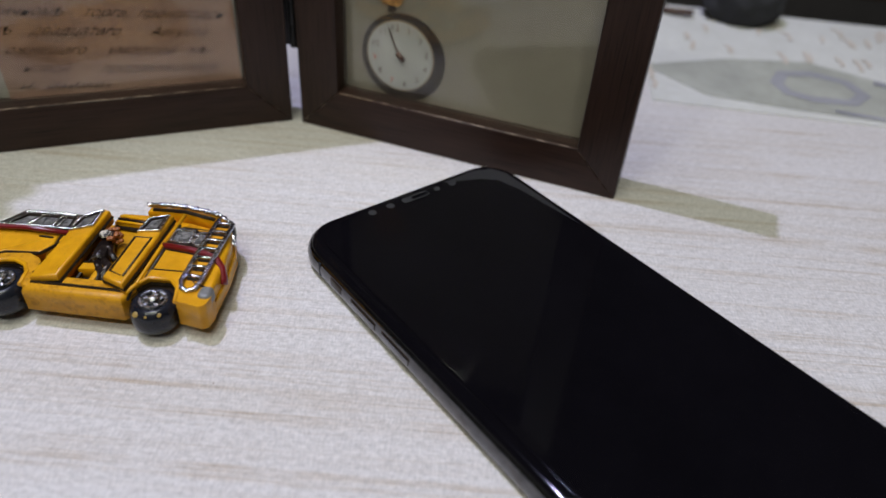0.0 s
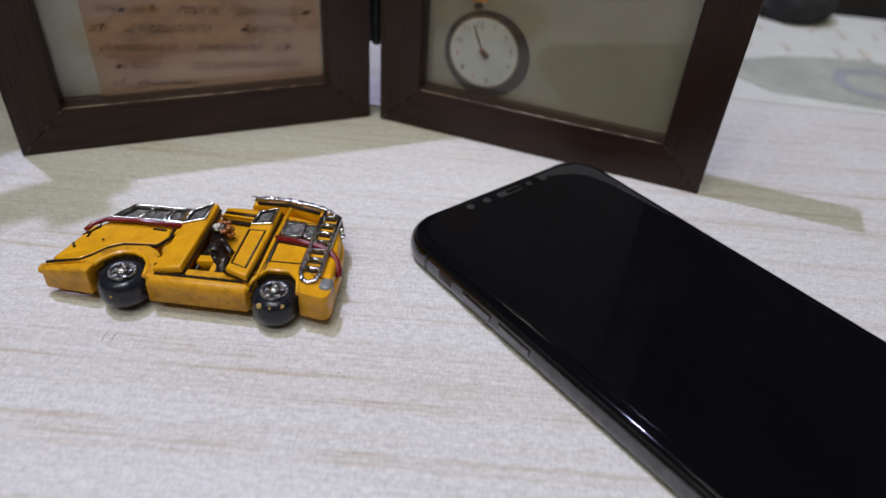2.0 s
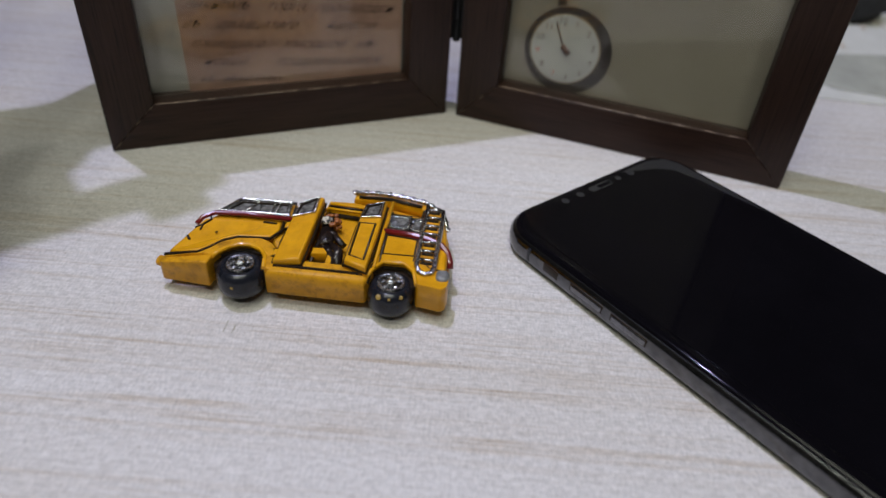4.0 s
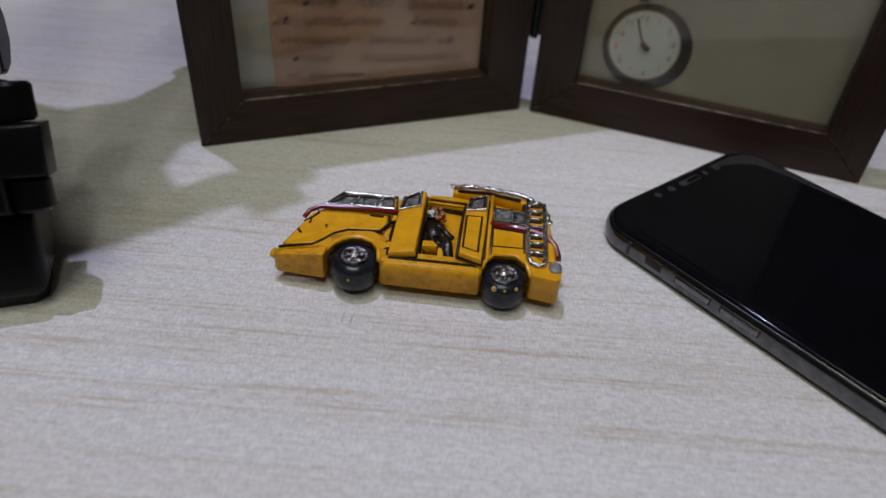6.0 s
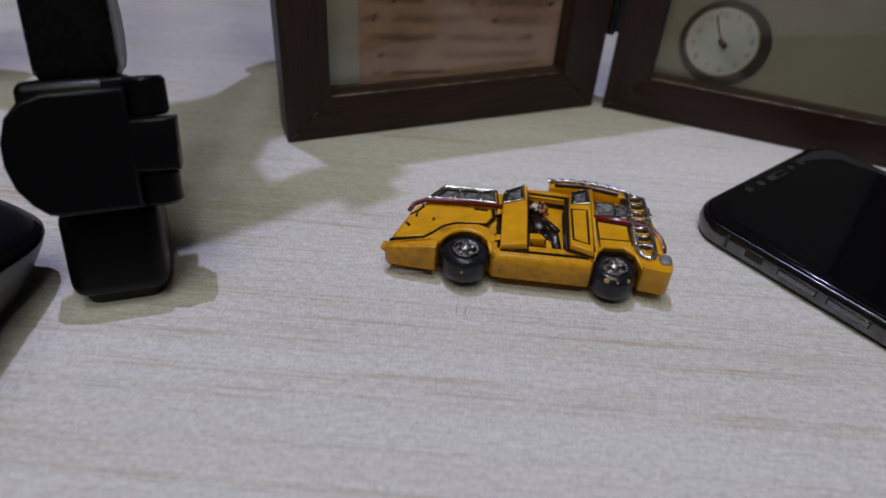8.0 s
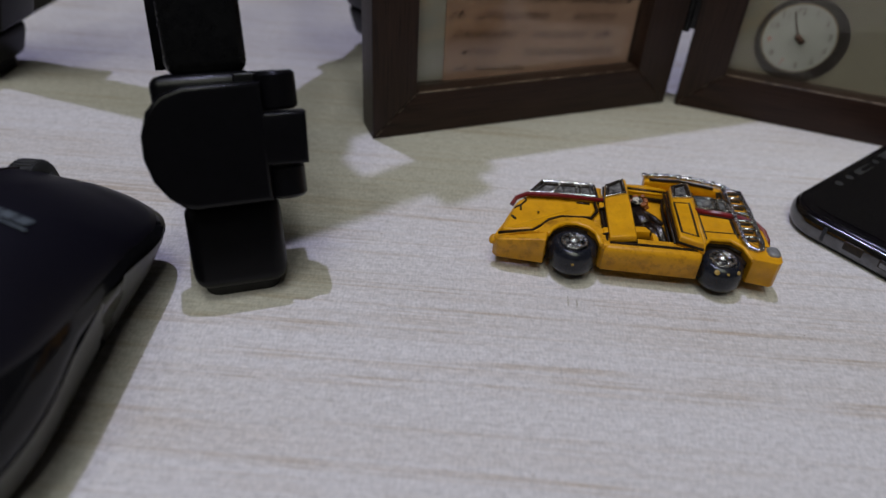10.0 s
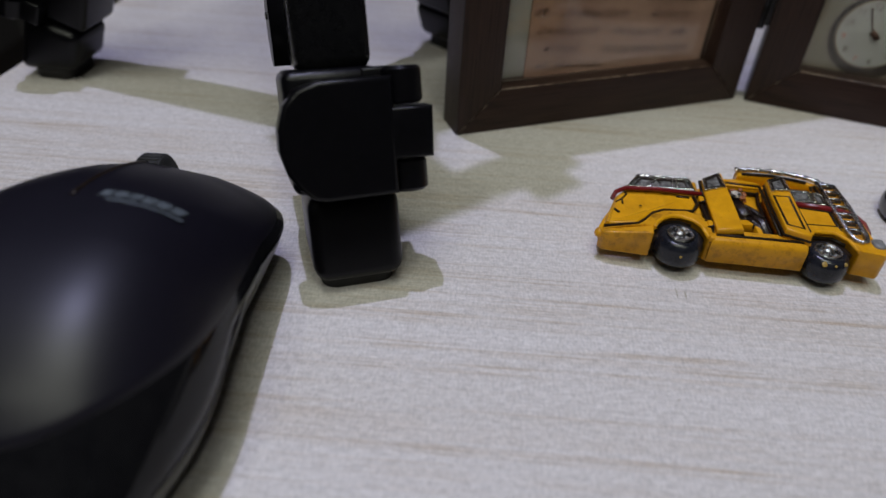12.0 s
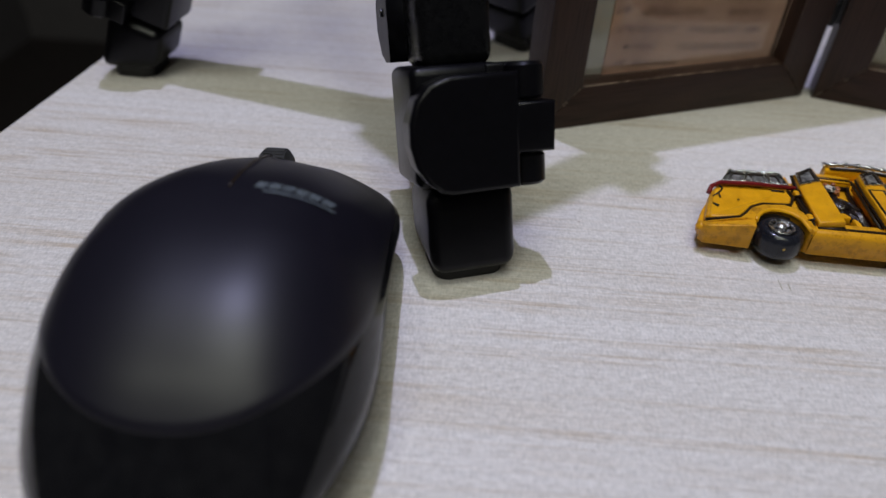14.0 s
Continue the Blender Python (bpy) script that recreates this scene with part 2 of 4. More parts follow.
CEIL = paint("ceiling_paint", (0.45, 0.44, 0.42), (0.50, 0.49, 0.47), 0.9, scale=25, bump_s=0.1)
FLOOR = paint("dark_floor", (0.010, 0.008, 0.007), (0.017, 0.013, 0.011), 0.5, scale=40, bump_s=0.1)

# ---- mesh helpers: shapes in millimetres ----
MM = 0.001


def part(name, bm, material, parent=None, label="", sharp=38.0):
    """Link a bmesh, given in millimetres, as one mesh object under a thing or a part."""
    bmesh.ops.recalc_face_normals(bm, faces=bm.faces)
    bm.normal_update()
    bmesh.ops.scale(bm, vec=(MM, MM, MM), verts=bm.verts)
    lim = radians(sharp)
    hard = [e for e in bm.edges if len(e.link_faces) == 2 and e.calc_face_angle(3.0) >= lim and max(len(f.verts) for f in e.link_faces) <= 5]
    if hard and sharp > 0:
        bmesh.ops.split_edges(bm, edges=hard)
    for f in bm.faces:
        f.smooth = sharp > 0 and len(f.verts) <= 5
    me = bpy.data.meshes.new(name)
    bm.to_mesh(me)
    bm.free()
    me.materials.append(material)
    ob = new(name, me)
    if parent is not None:
        ob.parent = parent
    if label:
        ob["label"] = label
    return ob


def thing(name, m, label, category, group=""):
    ob = new(name)
    ob.empty_display_size = 0.01
    ob.matrix_world = m
    return tagged(ob, label, category, group)


def slab(pts, z0, z1, bev=0.4, seg=2, bm=None, sides=0.0):
    """An outline raised from z0 to z1 with rounded upper edges; sides also rounds its corners."""
    b = bmesh.new()
    low = [b.verts.new((x, y, z0)) for x, y in pts]
    face = b.faces.new(low)
    ext = bmesh.ops.extrude_face_region(b, geom=[face])
    top = [v for v in ext["geom"] if isinstance(v, bmesh.types.BMVert)]
    for v in top:
        v.co.z = z1
    bmesh.ops.recalc_face_normals(b, faces=b.faces)
    if sides > 0:
        up = [e for e in b.edges if abs(e.verts[0].co.z - e.verts[1].co.z) > 1e-6]
        bmesh.ops.bevel(b, geom=up, offset=sides, segments=4, affect="EDGES", profile=0.5, clamp_overlap=True)
    if bev > 0:
        rim = [e for e in b.edges if all(abs(v.co.z - z1) < 1e-6 for v in e.verts)]
        bmesh.ops.bevel(b, geom=rim, offset=bev, segments=seg, affect="EDGES", profile=0.5, clamp_overlap=True)
    return merge(bm, b)


def merge(bm, b):
    if bm is None:
        return b
    me = bpy.data.meshes.new("tmp")
    b.to_mesh(me)
    b.free()
    bm.from_mesh(me)
    bpy.data.meshes.remove(me)
    return bm


def box(cx, cy, cz, sx, sy, sz, bev=0.5, seg=3, bm=None, m=None):
    b = bmesh.new()
    bmesh.ops.create_cube(b, size=1.0)
    bmesh.ops.scale(b, vec=(sx, sy, sz), verts=b.verts)
    if bev > 0:
        bmesh.ops.bevel(b, geom=b.edges[:], offset=bev, segments=seg, affect="EDGES", profile=0.5)
    bmesh.ops.translate(b, vec=(cx, cy, cz), verts=b.verts)
    if m is not None:
        b.transform(m)
    return merge(bm, b)


def lathe(profile, n=36, bm=None, m=None):
    """Turn a profile of (radius, height) round the z axis."""
    b = bmesh.new()
    rings = []
    for r, z in profile:
        if r < 1e-6:
            rings.append([b.verts.new((0, 0, z))])
        else:
            rings.append([b.verts.new((r * math.cos(2 * math.pi * k / n), r * math.sin(2 * math.pi * k / n), z)) for k in range(n)])
    for p, q in zip(rings, rings[1:]):
        for k in range(n):
            j = (k + 1) % n
            if len(p) == 1 and len(q) == 1:
                continue
            if len(p) == 1:
                b.faces.new((p[0], q[j], q[k]))
            elif len(q) == 1:
                b.faces.new((p[k], p[j], q[0]))
            else:
                b.faces.new((p[k], p[j], q[j], q[k]))
    if m is not None:
        b.transform(m)
    return merge(bm, b)


def sweep(path, r, n=8, closed=False, bm=None, flat=1.0):
    """A round bar along a path of (x, y, z); flat squeezes its height."""
    b = bmesh.new()
    p = [Vector(v) for v in path]
    rings = []
    for k, v in enumerate(p):
        a = p[k - 1] if k or closed else v
        c = p[(k + 1) % len(p)] if k < len(p) - 1 or closed else v
        t = (c - a).normalized()
        side = t.cross(Vector((0, 0, 1)))
        side = side.normalized() if side.length > 1e-4 else Vector((1, 0, 0))
        up = side.cross(t).normalized()
        rings.append([b.verts.new(v + side * (r * math.cos(2 * math.pi * j / n)) + up * (r * flat * math.sin(2 * math.pi * j / n))) for j in range(n)])
    pairs = list(zip(rings, rings[1:])) + ([(rings[-1], rings[0])] if closed else [])
    for u, w in pairs:
        for j in range(n):
            i = (j + 1) % n
            b.faces.new((u[j], u[i], w[i], w[j]))
    if not closed:
        b.faces.new(rings[0][::-1])
        b.faces.new(rings[-1])
    return merge(bm, b)


def arc(cx, cy, r, a0, a1, n=10, ry=None):
    ry = ry or r
    return [(cx + r * math.cos(radians(a0 + (a1 - a0) * k / n)), cy + ry * math.sin(radians(a0 + (a1 - a0) * k / n))) for k in range(n + 1)]


def rounded(x0, y0, x1, y1, r, n=8):
    return arc(x1 - r, y1 - r, r, 0, 90, n) + arc(x0 + r, y1 - r, r, 90, 180, n) + arc(x0 + r, y0 + r, r, 180, 270, n) + arc(x1 - r, y0 + r, r, 270, 360, n)


def lettering(name, words, size, material, parent, m, shear=0.0, thick=0.03, label=""):
    """Words in the built-in font as a thin mesh; m places them, in millimetres."""
    cu = bpy.data.curves.new(name, "FONT")
    cu.body, cu.size, cu.shear, cu.extrude, cu.offset = words, size, shear, thick, -0.016 * size
    cu.align_x, cu.align_y = "CENTER", "CENTER"
    tmp = new("tmp", cu)
    me = bpy.data.meshes.new_from_object(tmp.evaluated_get(bpy.context.evaluated_depsgraph_get()))
    bpy.data.objects.remove(tmp)
    bpy.data.curves.remove(cu)
    b = bmesh.new()
    b.from_mesh(me)
    bpy.data.meshes.remove(me)
    b.transform(m)
    return part(name, b, material, parent, label)


# ---- room ----
def room_box(name, x0, y0, z0, x1, y1, z1, material, label):
    ob = part(name, box((x0 + x1) / 2, (y0 + y1) / 2, (z0 + z1) / 2, x1 - x0, y1 - y0, z1 - z0, 0), material)
    return tagged(ob, label, name.split("_")[0], kind="structure")


room_box("floor", -1500, -1800, -790, 1300, 2000, -740, FLOOR, "dark wooden floor of a dim room")
room_box("ceiling", -1500, -1800, 2200, 1300, 2000, 2250, CEIL, "plain off-white ceiling")
room_box("wall_north", -1500, 2000, -740, 1300, 2080, 2200, WALL, "dark plain wall behind the desk")
room_box("wall_south", -1500, -1880, -740, 1300, -1800, 2200, WALL, "dark plain wall of the dim room")
room_box("wall_west", -1580, -1880, -740, -1500, 2080, 2200, WALL, "dark plain wall at the side")
room_box("wall_east", 1300, -1880, -740, 1380, 2080, 2200, WALL, "dark plain wall at the side")

# ---- desk ----
desk = thing("desk", pose(-0.3215, 0.2, 0, 0, 0, -5.2), "pale whitish wood-grain desk with a thin light edge", "desk")
part("tabletop", slab([(0, -420), (1250, -420), (1250, 206), (0, 206)], -25, 0, 0.8, 3), WOOD, desk)
part("edge_band", box(-0.6, -107, -12.8, 1.1, 625, 23.5, 0.3), EDGE, desk, "pale edge band of the desk")
for sx, sy, sl in ((-104.6, 122.6, 1.9), (-102.6, 122.0, 1.6)):
    scratch = part("scratch", slab([(sx - 0.2, sy - sl), (sx + 0.1, sy - sl), (sx + 0.42, sy), (sx + 0.26, sy + sl), (sx - 0.02, sy + sl), (sx - 0.1, sy)], 0, 0.02, 0), CAR_DUST, None, "short grey scuff on the desk")
    scratch.parent = desk
    scratch.matrix_parent_inverse = desk.matrix_world.inverted()
for lx, ly in ((30, -390), (1215, -390), (30, 176), (1215, 176)):
    part("leg", box(lx, ly, -382.5, 40, 40, 715, 2), BLACK_METAL, desk)


# ---- hinged double picture frame ----
FW, FH, FB, FD = 110.0, 150.0, 14.3, 12.0


def frame_leaf(owner, m, words):
    """One leaf: u to the right, back away from the viewer, z up."""
    leaf = new(words)
    leaf.parent = owner
    leaf.matrix_local = m
    leaf.empty_display_size = 0.01

    def rail(name, quad, mat_):
        b = bmesh.new()
        lo = [b.verts.new((x, 0, z)) for x, z in quad]
        hi = [b.verts.new((x, FD, z)) for x, z in quad]
        b.faces.new(lo)
        b.faces.new(hi[::-1])
        for k in range(4):
            j = (k + 1) % 4
            b.faces.new((lo[k], hi[k], hi[j], lo[j]))
        bmesh.ops.recalc_face_normals(b, faces=b.faces)
        bmesh.ops.bevel(b, geom=[e for e in b.edges if all(v.co.y < 0.01 for v in e.verts)], offset=0.5, segments=3, affect="EDGES", profile=0.5)
        return part(name, b, mat_, leaf)

    w, h, f = FW, FH, FB
    g = 0.06
    rail("bottom_rail", [(g, 0), (w - g, 0), (w - f - g, f), (f + g, f)], FRAME_X)
    rail("top_rail", [(f + g, h - f), (w - f - g, h - f), (w - g, h), (g, h)], FRAME_X)
    rail("stile", [(0, g), (f, f + g), (f, h - f - g), (0, h - g)], FRAME_Z)
    rail("stile", [(w - f, f + g), (w, g), (w, h - g), (w - f, h - f - g)], FRAME_Z)
    part("backing_board", box(w / 2, 10.3, h / 2, w - 2 * f + 6, 1.6, h - 2 * f + 6, 0.2), BROWN_DULL, leaf)
    pane = part("glass_pane", box(w / 2, 6.3, h / 2, w - 2 * f - 0.1, 0.6, h - 2 * f - 0.1, 0), GLASS, leaf, "clear picture glass", 0)
    pane.visible_shadow = False
    # Pale bar: edge wear together with the bevel's highlight, held in its colour.
    part("worn_highlight_edge", sweep([(f + 0.4 + (w - 2 * f - 0.8) * k / 24, 0.42 + random.uniform(-0.04, 0.04), f - 0.12) for k in range(25)], 0.2, 6), WORN_LIT, leaf, "pale worn inner edge with painted highlight")
    for c0, s0 in ((0, 1), (w, -1)):
        b = None
        for a0, a1 in ((1.0, 3.2), (4.6, 6.0), (8.4, 9.6), (11.5, f - 0.6)):
            b = sweep([(c0 + s0 * a0, -0.02, a0), (c0 + s0 * (a0 + a1) / 2, -0.05, (a0 + a1) / 2 + 0.05), (c0 + s0 * a1, -0.02, a1)], 0.11, 5, bm=b)
        part("mitre_wear", b, WORN_LIT, leaf, "pale worn mitre joint")
    return leaf


def flat_on(u, z, y=6.35):
    """Text and prints on the picture behind the glass, seen from the front."""
    return pose(u, y, z, 90, 0, 0)


def sheet_part(name, pts, y0, y1, material, parent, label=""):
    b = slab(pts, 0, y1 - y0, 0)
    b.transform(Matrix(((1, 0, 0, 0), (0, 0, -1, y1), (0, 1, 0, 0), (0, 0, 0, 1))))
    return part(name, b, material, parent, label)


double_frame = thing("picture_frame", pose(-0.0575, 0.2361, 0), "dark brown wooden double picture frame standing open on the desk", "picture frame")
mA = Matrix.Translation((-0.1603 + 0.0575, 0.1957 - 0.2385, 0)) @ pose(0, 0, 0, 0, 0, 22.95)
mB = Matrix.Translation((-0.0556 + 0.0575, 0.2378 - 0.2385, 0)) @ pose(0, 0, 0, 0, 0, -18.0)
leafA = frame_leaf(double_frame, mA, "letter_leaf")
leafB = frame_leaf(double_frame, mB, "watch_leaf")

# the letter
part("pale_sheet", box(55, 8.6, 75, 84, 0.6, 124, 0), PALE_PAPER, leafA, "pale grey sheet beside the letter")
letter = part("letter_print", box(60.2, 7.6, 75, 69.5, 0.7, 122, 0), LETTER, leafA, "brown old letter with slanted handwriting")
rows_z = [50.6, 44.6, 39.2, 33.4, 27.4, 21.6, 15.8]
WORDS = {1: [("на публич", 38.0), ("наго", 56.0)], 2: [("личномъ", 36.6), ("торга,", 57.4), ("произведен", 78.6)], 3: [("въ", 28.6), ("двадцатаго", 48.0), ("Августа", 77.0)], 4: [("ожившаго", 38.4), ("умершей", 65.0), ("мъ-", 82.6)], 5: [("новой", 37.0), ("продававшемся", 69.6)]}
SPANS = {1: [(64, 89)], 2: [], 3: [], 4: [], 5: [], 6: [(29, 33), (36, 53)]}
for k, z in enumerate(rows_z):
    for word, u in WORDS.get(k, []):
        lettering("handwriting", word, 4.5, INK, letter, flat_on(u, z - 0.085 * (u - 57), 7.15) @ Matrix.Rotation(radians(random.uniform(-6.0, -3.8)), 4, "Z") @ Matrix.Diagonal((0.98, 0.92, 1, 1)), 0.75)
    spans = SPANS.get(k, [(28, 44), (49, 66), (70, 88)])
    for s0, s1 in spans:
        b = None
        x = s0
        while x < s1:
            ln = random.uniform(1.0, 2.4)
            slope = -0.085 * (x - 57)
            b = sweep([(x, 7.18, slope + z - 0.75 + random.uniform(-0.2, 0.2)), (x + ln, 7.18, slope + z + random.uniform(0.3, 1.0))], 0.16, 4, bm=b)
            b = sweep([(x + ln * 0.5, 7.18, slope + z - 0.7), (x + ln, 7.18, slope + z - 0.5)], 0.14, 4, bm=b)
            x += ln + random.uniform(0.1, 0.35)
        part("ink_bar", b, INK, letter)

# the pocket watch picture
picture = part("watch_print", box(55, 8.2, 75, 84, 1.0, 124, 0), CREAM, leafB, "cream photograph of an old pocket watch")
WU, WZ = 33.6, 28.5
sheet_part("watch_case", arc(WU + 0.9, WZ - 0.6, 14.5, 0, 354, 59), 7.45, 7.7, WATCH_CASE, picture, "dark round watch case")
sheet_part("watch_rim", arc(WU, WZ, 11.7, 0, 354, 59), 7.3, 7.44, WATCH_RIM, picture)
sheet_part("dial", arc(WU, WZ, 11.2, 0, 354, 59), 7.15, 7.29, DIAL, picture, "white enamel watch dial")
for k in range(1, 13):
    a = radians(90 - 30 * k + 12)
    lettering("numeral", str(k), 3.1, RED_PRINT if k in (7, 9) else INK, picture, flat_on(WU + 9.2 * math.cos(a), WZ + 9.2 * math.sin(a), 7.1))
part("watch_hand", sweep([(WU, 7.1, WZ), (WU - 1.6, 7.1, WZ + 2.8), (WU - 2.9, 7.1, WZ + 6.0), (WU - 3.9, 7.1, WZ + 8.6)], 0.30, 6), INK, picture)
part("watch_hand", sweep([(WU + 1.5, 7.1, WZ - 1.2), (WU - 1.0, 7.1, WZ + 1.1)], 0.95, 8), INK, picture)
sheet_part("watch_stem", [(WU - 4.6, WZ + 13.6), (WU - 1.8, WZ + 14.2), (WU - 2.0, WZ + 16.4), (WU - 4.4, WZ + 16.0)], 7.3, 7.6, WATCH_CASE, picture)
sheet_part("watch_crown", rounded(WU - 7.6, WZ + 15.8, WU + 0.6, WZ + 21, 2.4, 6), 7.2, 7.55, GOLD_PRINT, picture, "ribbed gold watch crown")
sheet_part("crown_ring", arc(WU - 3.4, WZ + 26, 6.5, 0, 354, 40), 7.62, 7.75, GOLD_PRINT, picture)
lettering("caption", "27mm", 4.2, GREY_PRINT, picture, flat_on(62.5, 50.6, 7.6))

# hinge between the leaves
for z in (48, 118):
    b = None
    for k in range(3):
        b = lathe([(0, 0), (1.25, 0), (1.35, 0.2), (1.35, 7.3), (1.25, 7.5), (0, 7.5)], 14, b, pose(0, 0, z - 22 + 7.6 * k))
    hinge = part("hinge", b, BLACK_METAL, double_frame, "black metal hinge")
    hinge.location = (0.0002, 0.0030, 0)
    part("hinge_pin", lathe([(0, 0), (0.8, 0), (0.8, 1.6), (0, 1.9)], 10, None, pose(0, 0, z + 0.6)), STEEL, hinge)
    for s, a in ((-1, 22.95 + 180), (1, -18.0)):
        part("hinge_leaf", box(4.5, 0.0, z - 11, 8, 0.6, 20, 0.1, m=pose(0, 0, 0, 0, 0, a)), BLACK_METAL, hinge)

# ---- phone ----
PW, PL, PT = 70.9, 143.6, 7.7
phone = thing("phone", pose(0.0305, 0.1317, 0, 0, 0, 40.5), "black smartphone with dark steel band, screen off, on the desk", "phone")


def loft_outline(levels, n=10):
    """Stack rounded rectangles of (inset, z); the first and last are closed."""
    b = bmesh.new()
    rings = []
    for inset, z in levels:
        ring = rounded(-PW / 2 + inset, -PL / 2 + inset, PW / 2 - inset, PL / 2 - inset, 11.2 - inset * 0.9, n)
        rings.append([b.verts.new((x, y, z)) for x, y in ring])
    for p, q in zip(rings, rings[1:]):
        for k in range(len(p)):
            j = (k + 1) % len(p)
            b.faces.new((p[k], p[j], q[j], q[k]))
    b.faces.new(rings[0][::-1])
    b.faces.new(rings[-1])
    return b


band = [(0.9, 0.7)] + [((0.9 if a < 90 else 1.9) * (1 - math.sin(radians(a))), 3.9 - 3.0 * math.cos(radians(a))) for a in range(15, 166, 15)] + [(1.9, 6.8)]
part("steel_band", loft_outline(band), PHONE_RIM, phone, "polished dark steel band", 60)
part("back_glass", loft_outline([(2.4, 0.0), (1.4, 0.2), (0.9, 0.6), (0.9, 1.3)]), SCREEN, phone)
glass = [(1.2, 6.2), (1.1, 6.5), (1.2, 6.8), (1.5, 7.12), (1.95, 7.37), (2.5, 7.54), (3.2, 7.65), (4.2, 7.7)]
screen = part("front_glass", loft_outline(glass), SCREEN, phone, "black glossy screen, switched off", 60)
part("screen_protector", slab(rounded(-PW / 2 + 4.2, -PL / 2 + 4.2, PW / 2 - 4.2, PL / 2 - 4.2, 7.5), 7.65, 7.95, 0.15, 2), SCREEN, phone, "clear glass protector on the screen")
TOPZ = 7.95
Y0 = PL / 2
# speaker slit and sensors
ear = part("earpiece", slab(rounded(-3.6, Y0 - 6.6, 5.4, Y0 - 4.4, 1.0, 5), TOPZ, TOPZ + 0.12, 0.05, 1), PHONE_DOT, phone, "grey speaker slit above the screen")
part("speaker_mesh", slab(rounded(-0.5, Y0 - 6.3, 5.1, Y0 - 4.9, 0.6, 4), TOPZ + 0.12, TOPZ + 0.16, 0, 1), SCREEN, ear)
for x, r in ((-13.6, 1.15), (-7.6, 1.15), (8.6, 0.95), (14.2, 1.2)):
    part("sensor", slab(arc(x, Y0 - 5.4, r, 0, 345, 23), TOPZ, TOPZ + 0.08, 0.03, 1), PHONE_DOT, phone, "small dark grey round sensor")
# lifted edge of the protector along the far side
lift = [(12.0, Y0 - 3.8), (24.0, Y0 - 3.7), (29.5, Y0 - 5.8), (31.6, Y0 - 10), (31.7, Y0 - 24), (31.5, Y0 - 41), (30.2, Y0 - 30), (29.2, Y0 - 19), (27.0, Y0 - 11.5), (23.0, Y0 - 8.2)]
part("lifted_edge", slab(lift, TOPZ, TOPZ + 0.06, 0.02, 1), FILM_EDGE, phone, "greyish lifted edge of the protector")


def side_button(y0, y1, name, out, z0=3.0, z1=5.1, side=-1):
    x = side * PW / 2
    return part(name, box(x - side * 0.4, (y0 + y1) / 2, (z0 + z1) / 2, 0.9 + out * 2, abs(y1 - y0), z1 - z0, 0.6, 4), PHONE_BTN, phone)


side_button(Y0 - 19.8, Y0 - 24.6, "mute_switch", -0.05, 2.7, 4.2)
for a, b_ in ((29.2, 39.4), (42.4, 52.8)):
    side_button(Y0 - a, Y0 - b_, "volume_button", 0.22)
    part("button_recess", box(-PW / 2 + 0.55, Y0 - (a + b_) / 2, 4.05, 1.25, b_ - a + 1.0, 2.6, 0.55, 3), CAR_BLACK, phone)
part("switch_recess", box(-PW / 2 + 0.55, Y0 - 22.2, 4.0, 1.25, 5.6, 2.7, 0.5, 3), CAR_BLACK, phone)
side_button(Y0 - 31, Y0 - 51, "power_button", 0.45, 2.7, 5.1, 1)
for s in (-1, 1):
    part("antenna_line", box(s * (PW / 2 - 0.42), Y0 - 14.0, 3.9, 1.0, 1.2, 4.2, 0.3), TYRE, phone)
part("chipped_corner", box(27.6, Y0 - 2.4, 6.9, 5.2, 0.8, 0.5, 0.15), CHROME, phone, "bright chipped edge of the protector")

# ---- toy car magnet, lying on its back ----
car = thing("toy_car", pose(-0.1225, 0.1315, 0, 0, 0, -2.3), "yellow toy car magnet with silver ladder and red stripe", "toy car")
def droop(bm, start=7.0, by=0.26):
    """Let the upper face fall away towards the nose."""
    for v in bm.verts:
        if v.co.x < start and v.co.z > 6:
            v.co.z -= (start - v.co.x) * by
    return bm


FWc, RWc = (19.0, 3.3), (54.8, 2.7)
base = [(0.0, 5.0), (-0.2, 8.0), (1.8, 13), (5.0, 19.0), (8.8, 24.5), (11.6, 29.5), (25, 30.0), (33, 31.4), (40.5, 32.6), (40.5, 36.6), (50, 37.0), (59.5, 34.6), (64.2, 31.2), (66.8, 24), (67.8, 15), (67.8, 5.0), (50, 5.0), (27, 5.2)]
body = part("body", slab(base, 3.3, 6.4, 0.6, 2), YELLOW, car, "yellow enamel body")
part("magnet_backing", slab([(3.2, 8.4), (7.5, 18.5), (13, 28.5), (41.5, 31.5), (50, 34.0), (62.5, 29), (65, 22), (65.4, 6.4), (60, 6.4), (28, 7.4), (5, 7.6)], 0.0, 3.4, 0.1), RUBBER, car, "black magnet sheet on the back")
front = [(0.7, 6.4), (6.0, 7.2), (11.6, 12.2), (23.6, 14.0), (26.4, 9.0), (27.6, 22), (28.0, 29.8), (24.5, 29.9), (11.2, 29.4), (8.0, 23.4), (4.6, 18.8), (2.0, 11)]
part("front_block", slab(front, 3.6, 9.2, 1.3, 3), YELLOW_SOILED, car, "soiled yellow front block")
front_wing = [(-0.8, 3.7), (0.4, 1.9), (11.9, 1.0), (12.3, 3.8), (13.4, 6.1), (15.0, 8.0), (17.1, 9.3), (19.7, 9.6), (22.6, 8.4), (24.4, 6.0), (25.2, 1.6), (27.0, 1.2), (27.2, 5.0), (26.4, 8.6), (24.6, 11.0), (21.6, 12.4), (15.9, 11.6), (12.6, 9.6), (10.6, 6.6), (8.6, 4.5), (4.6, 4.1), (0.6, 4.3)]
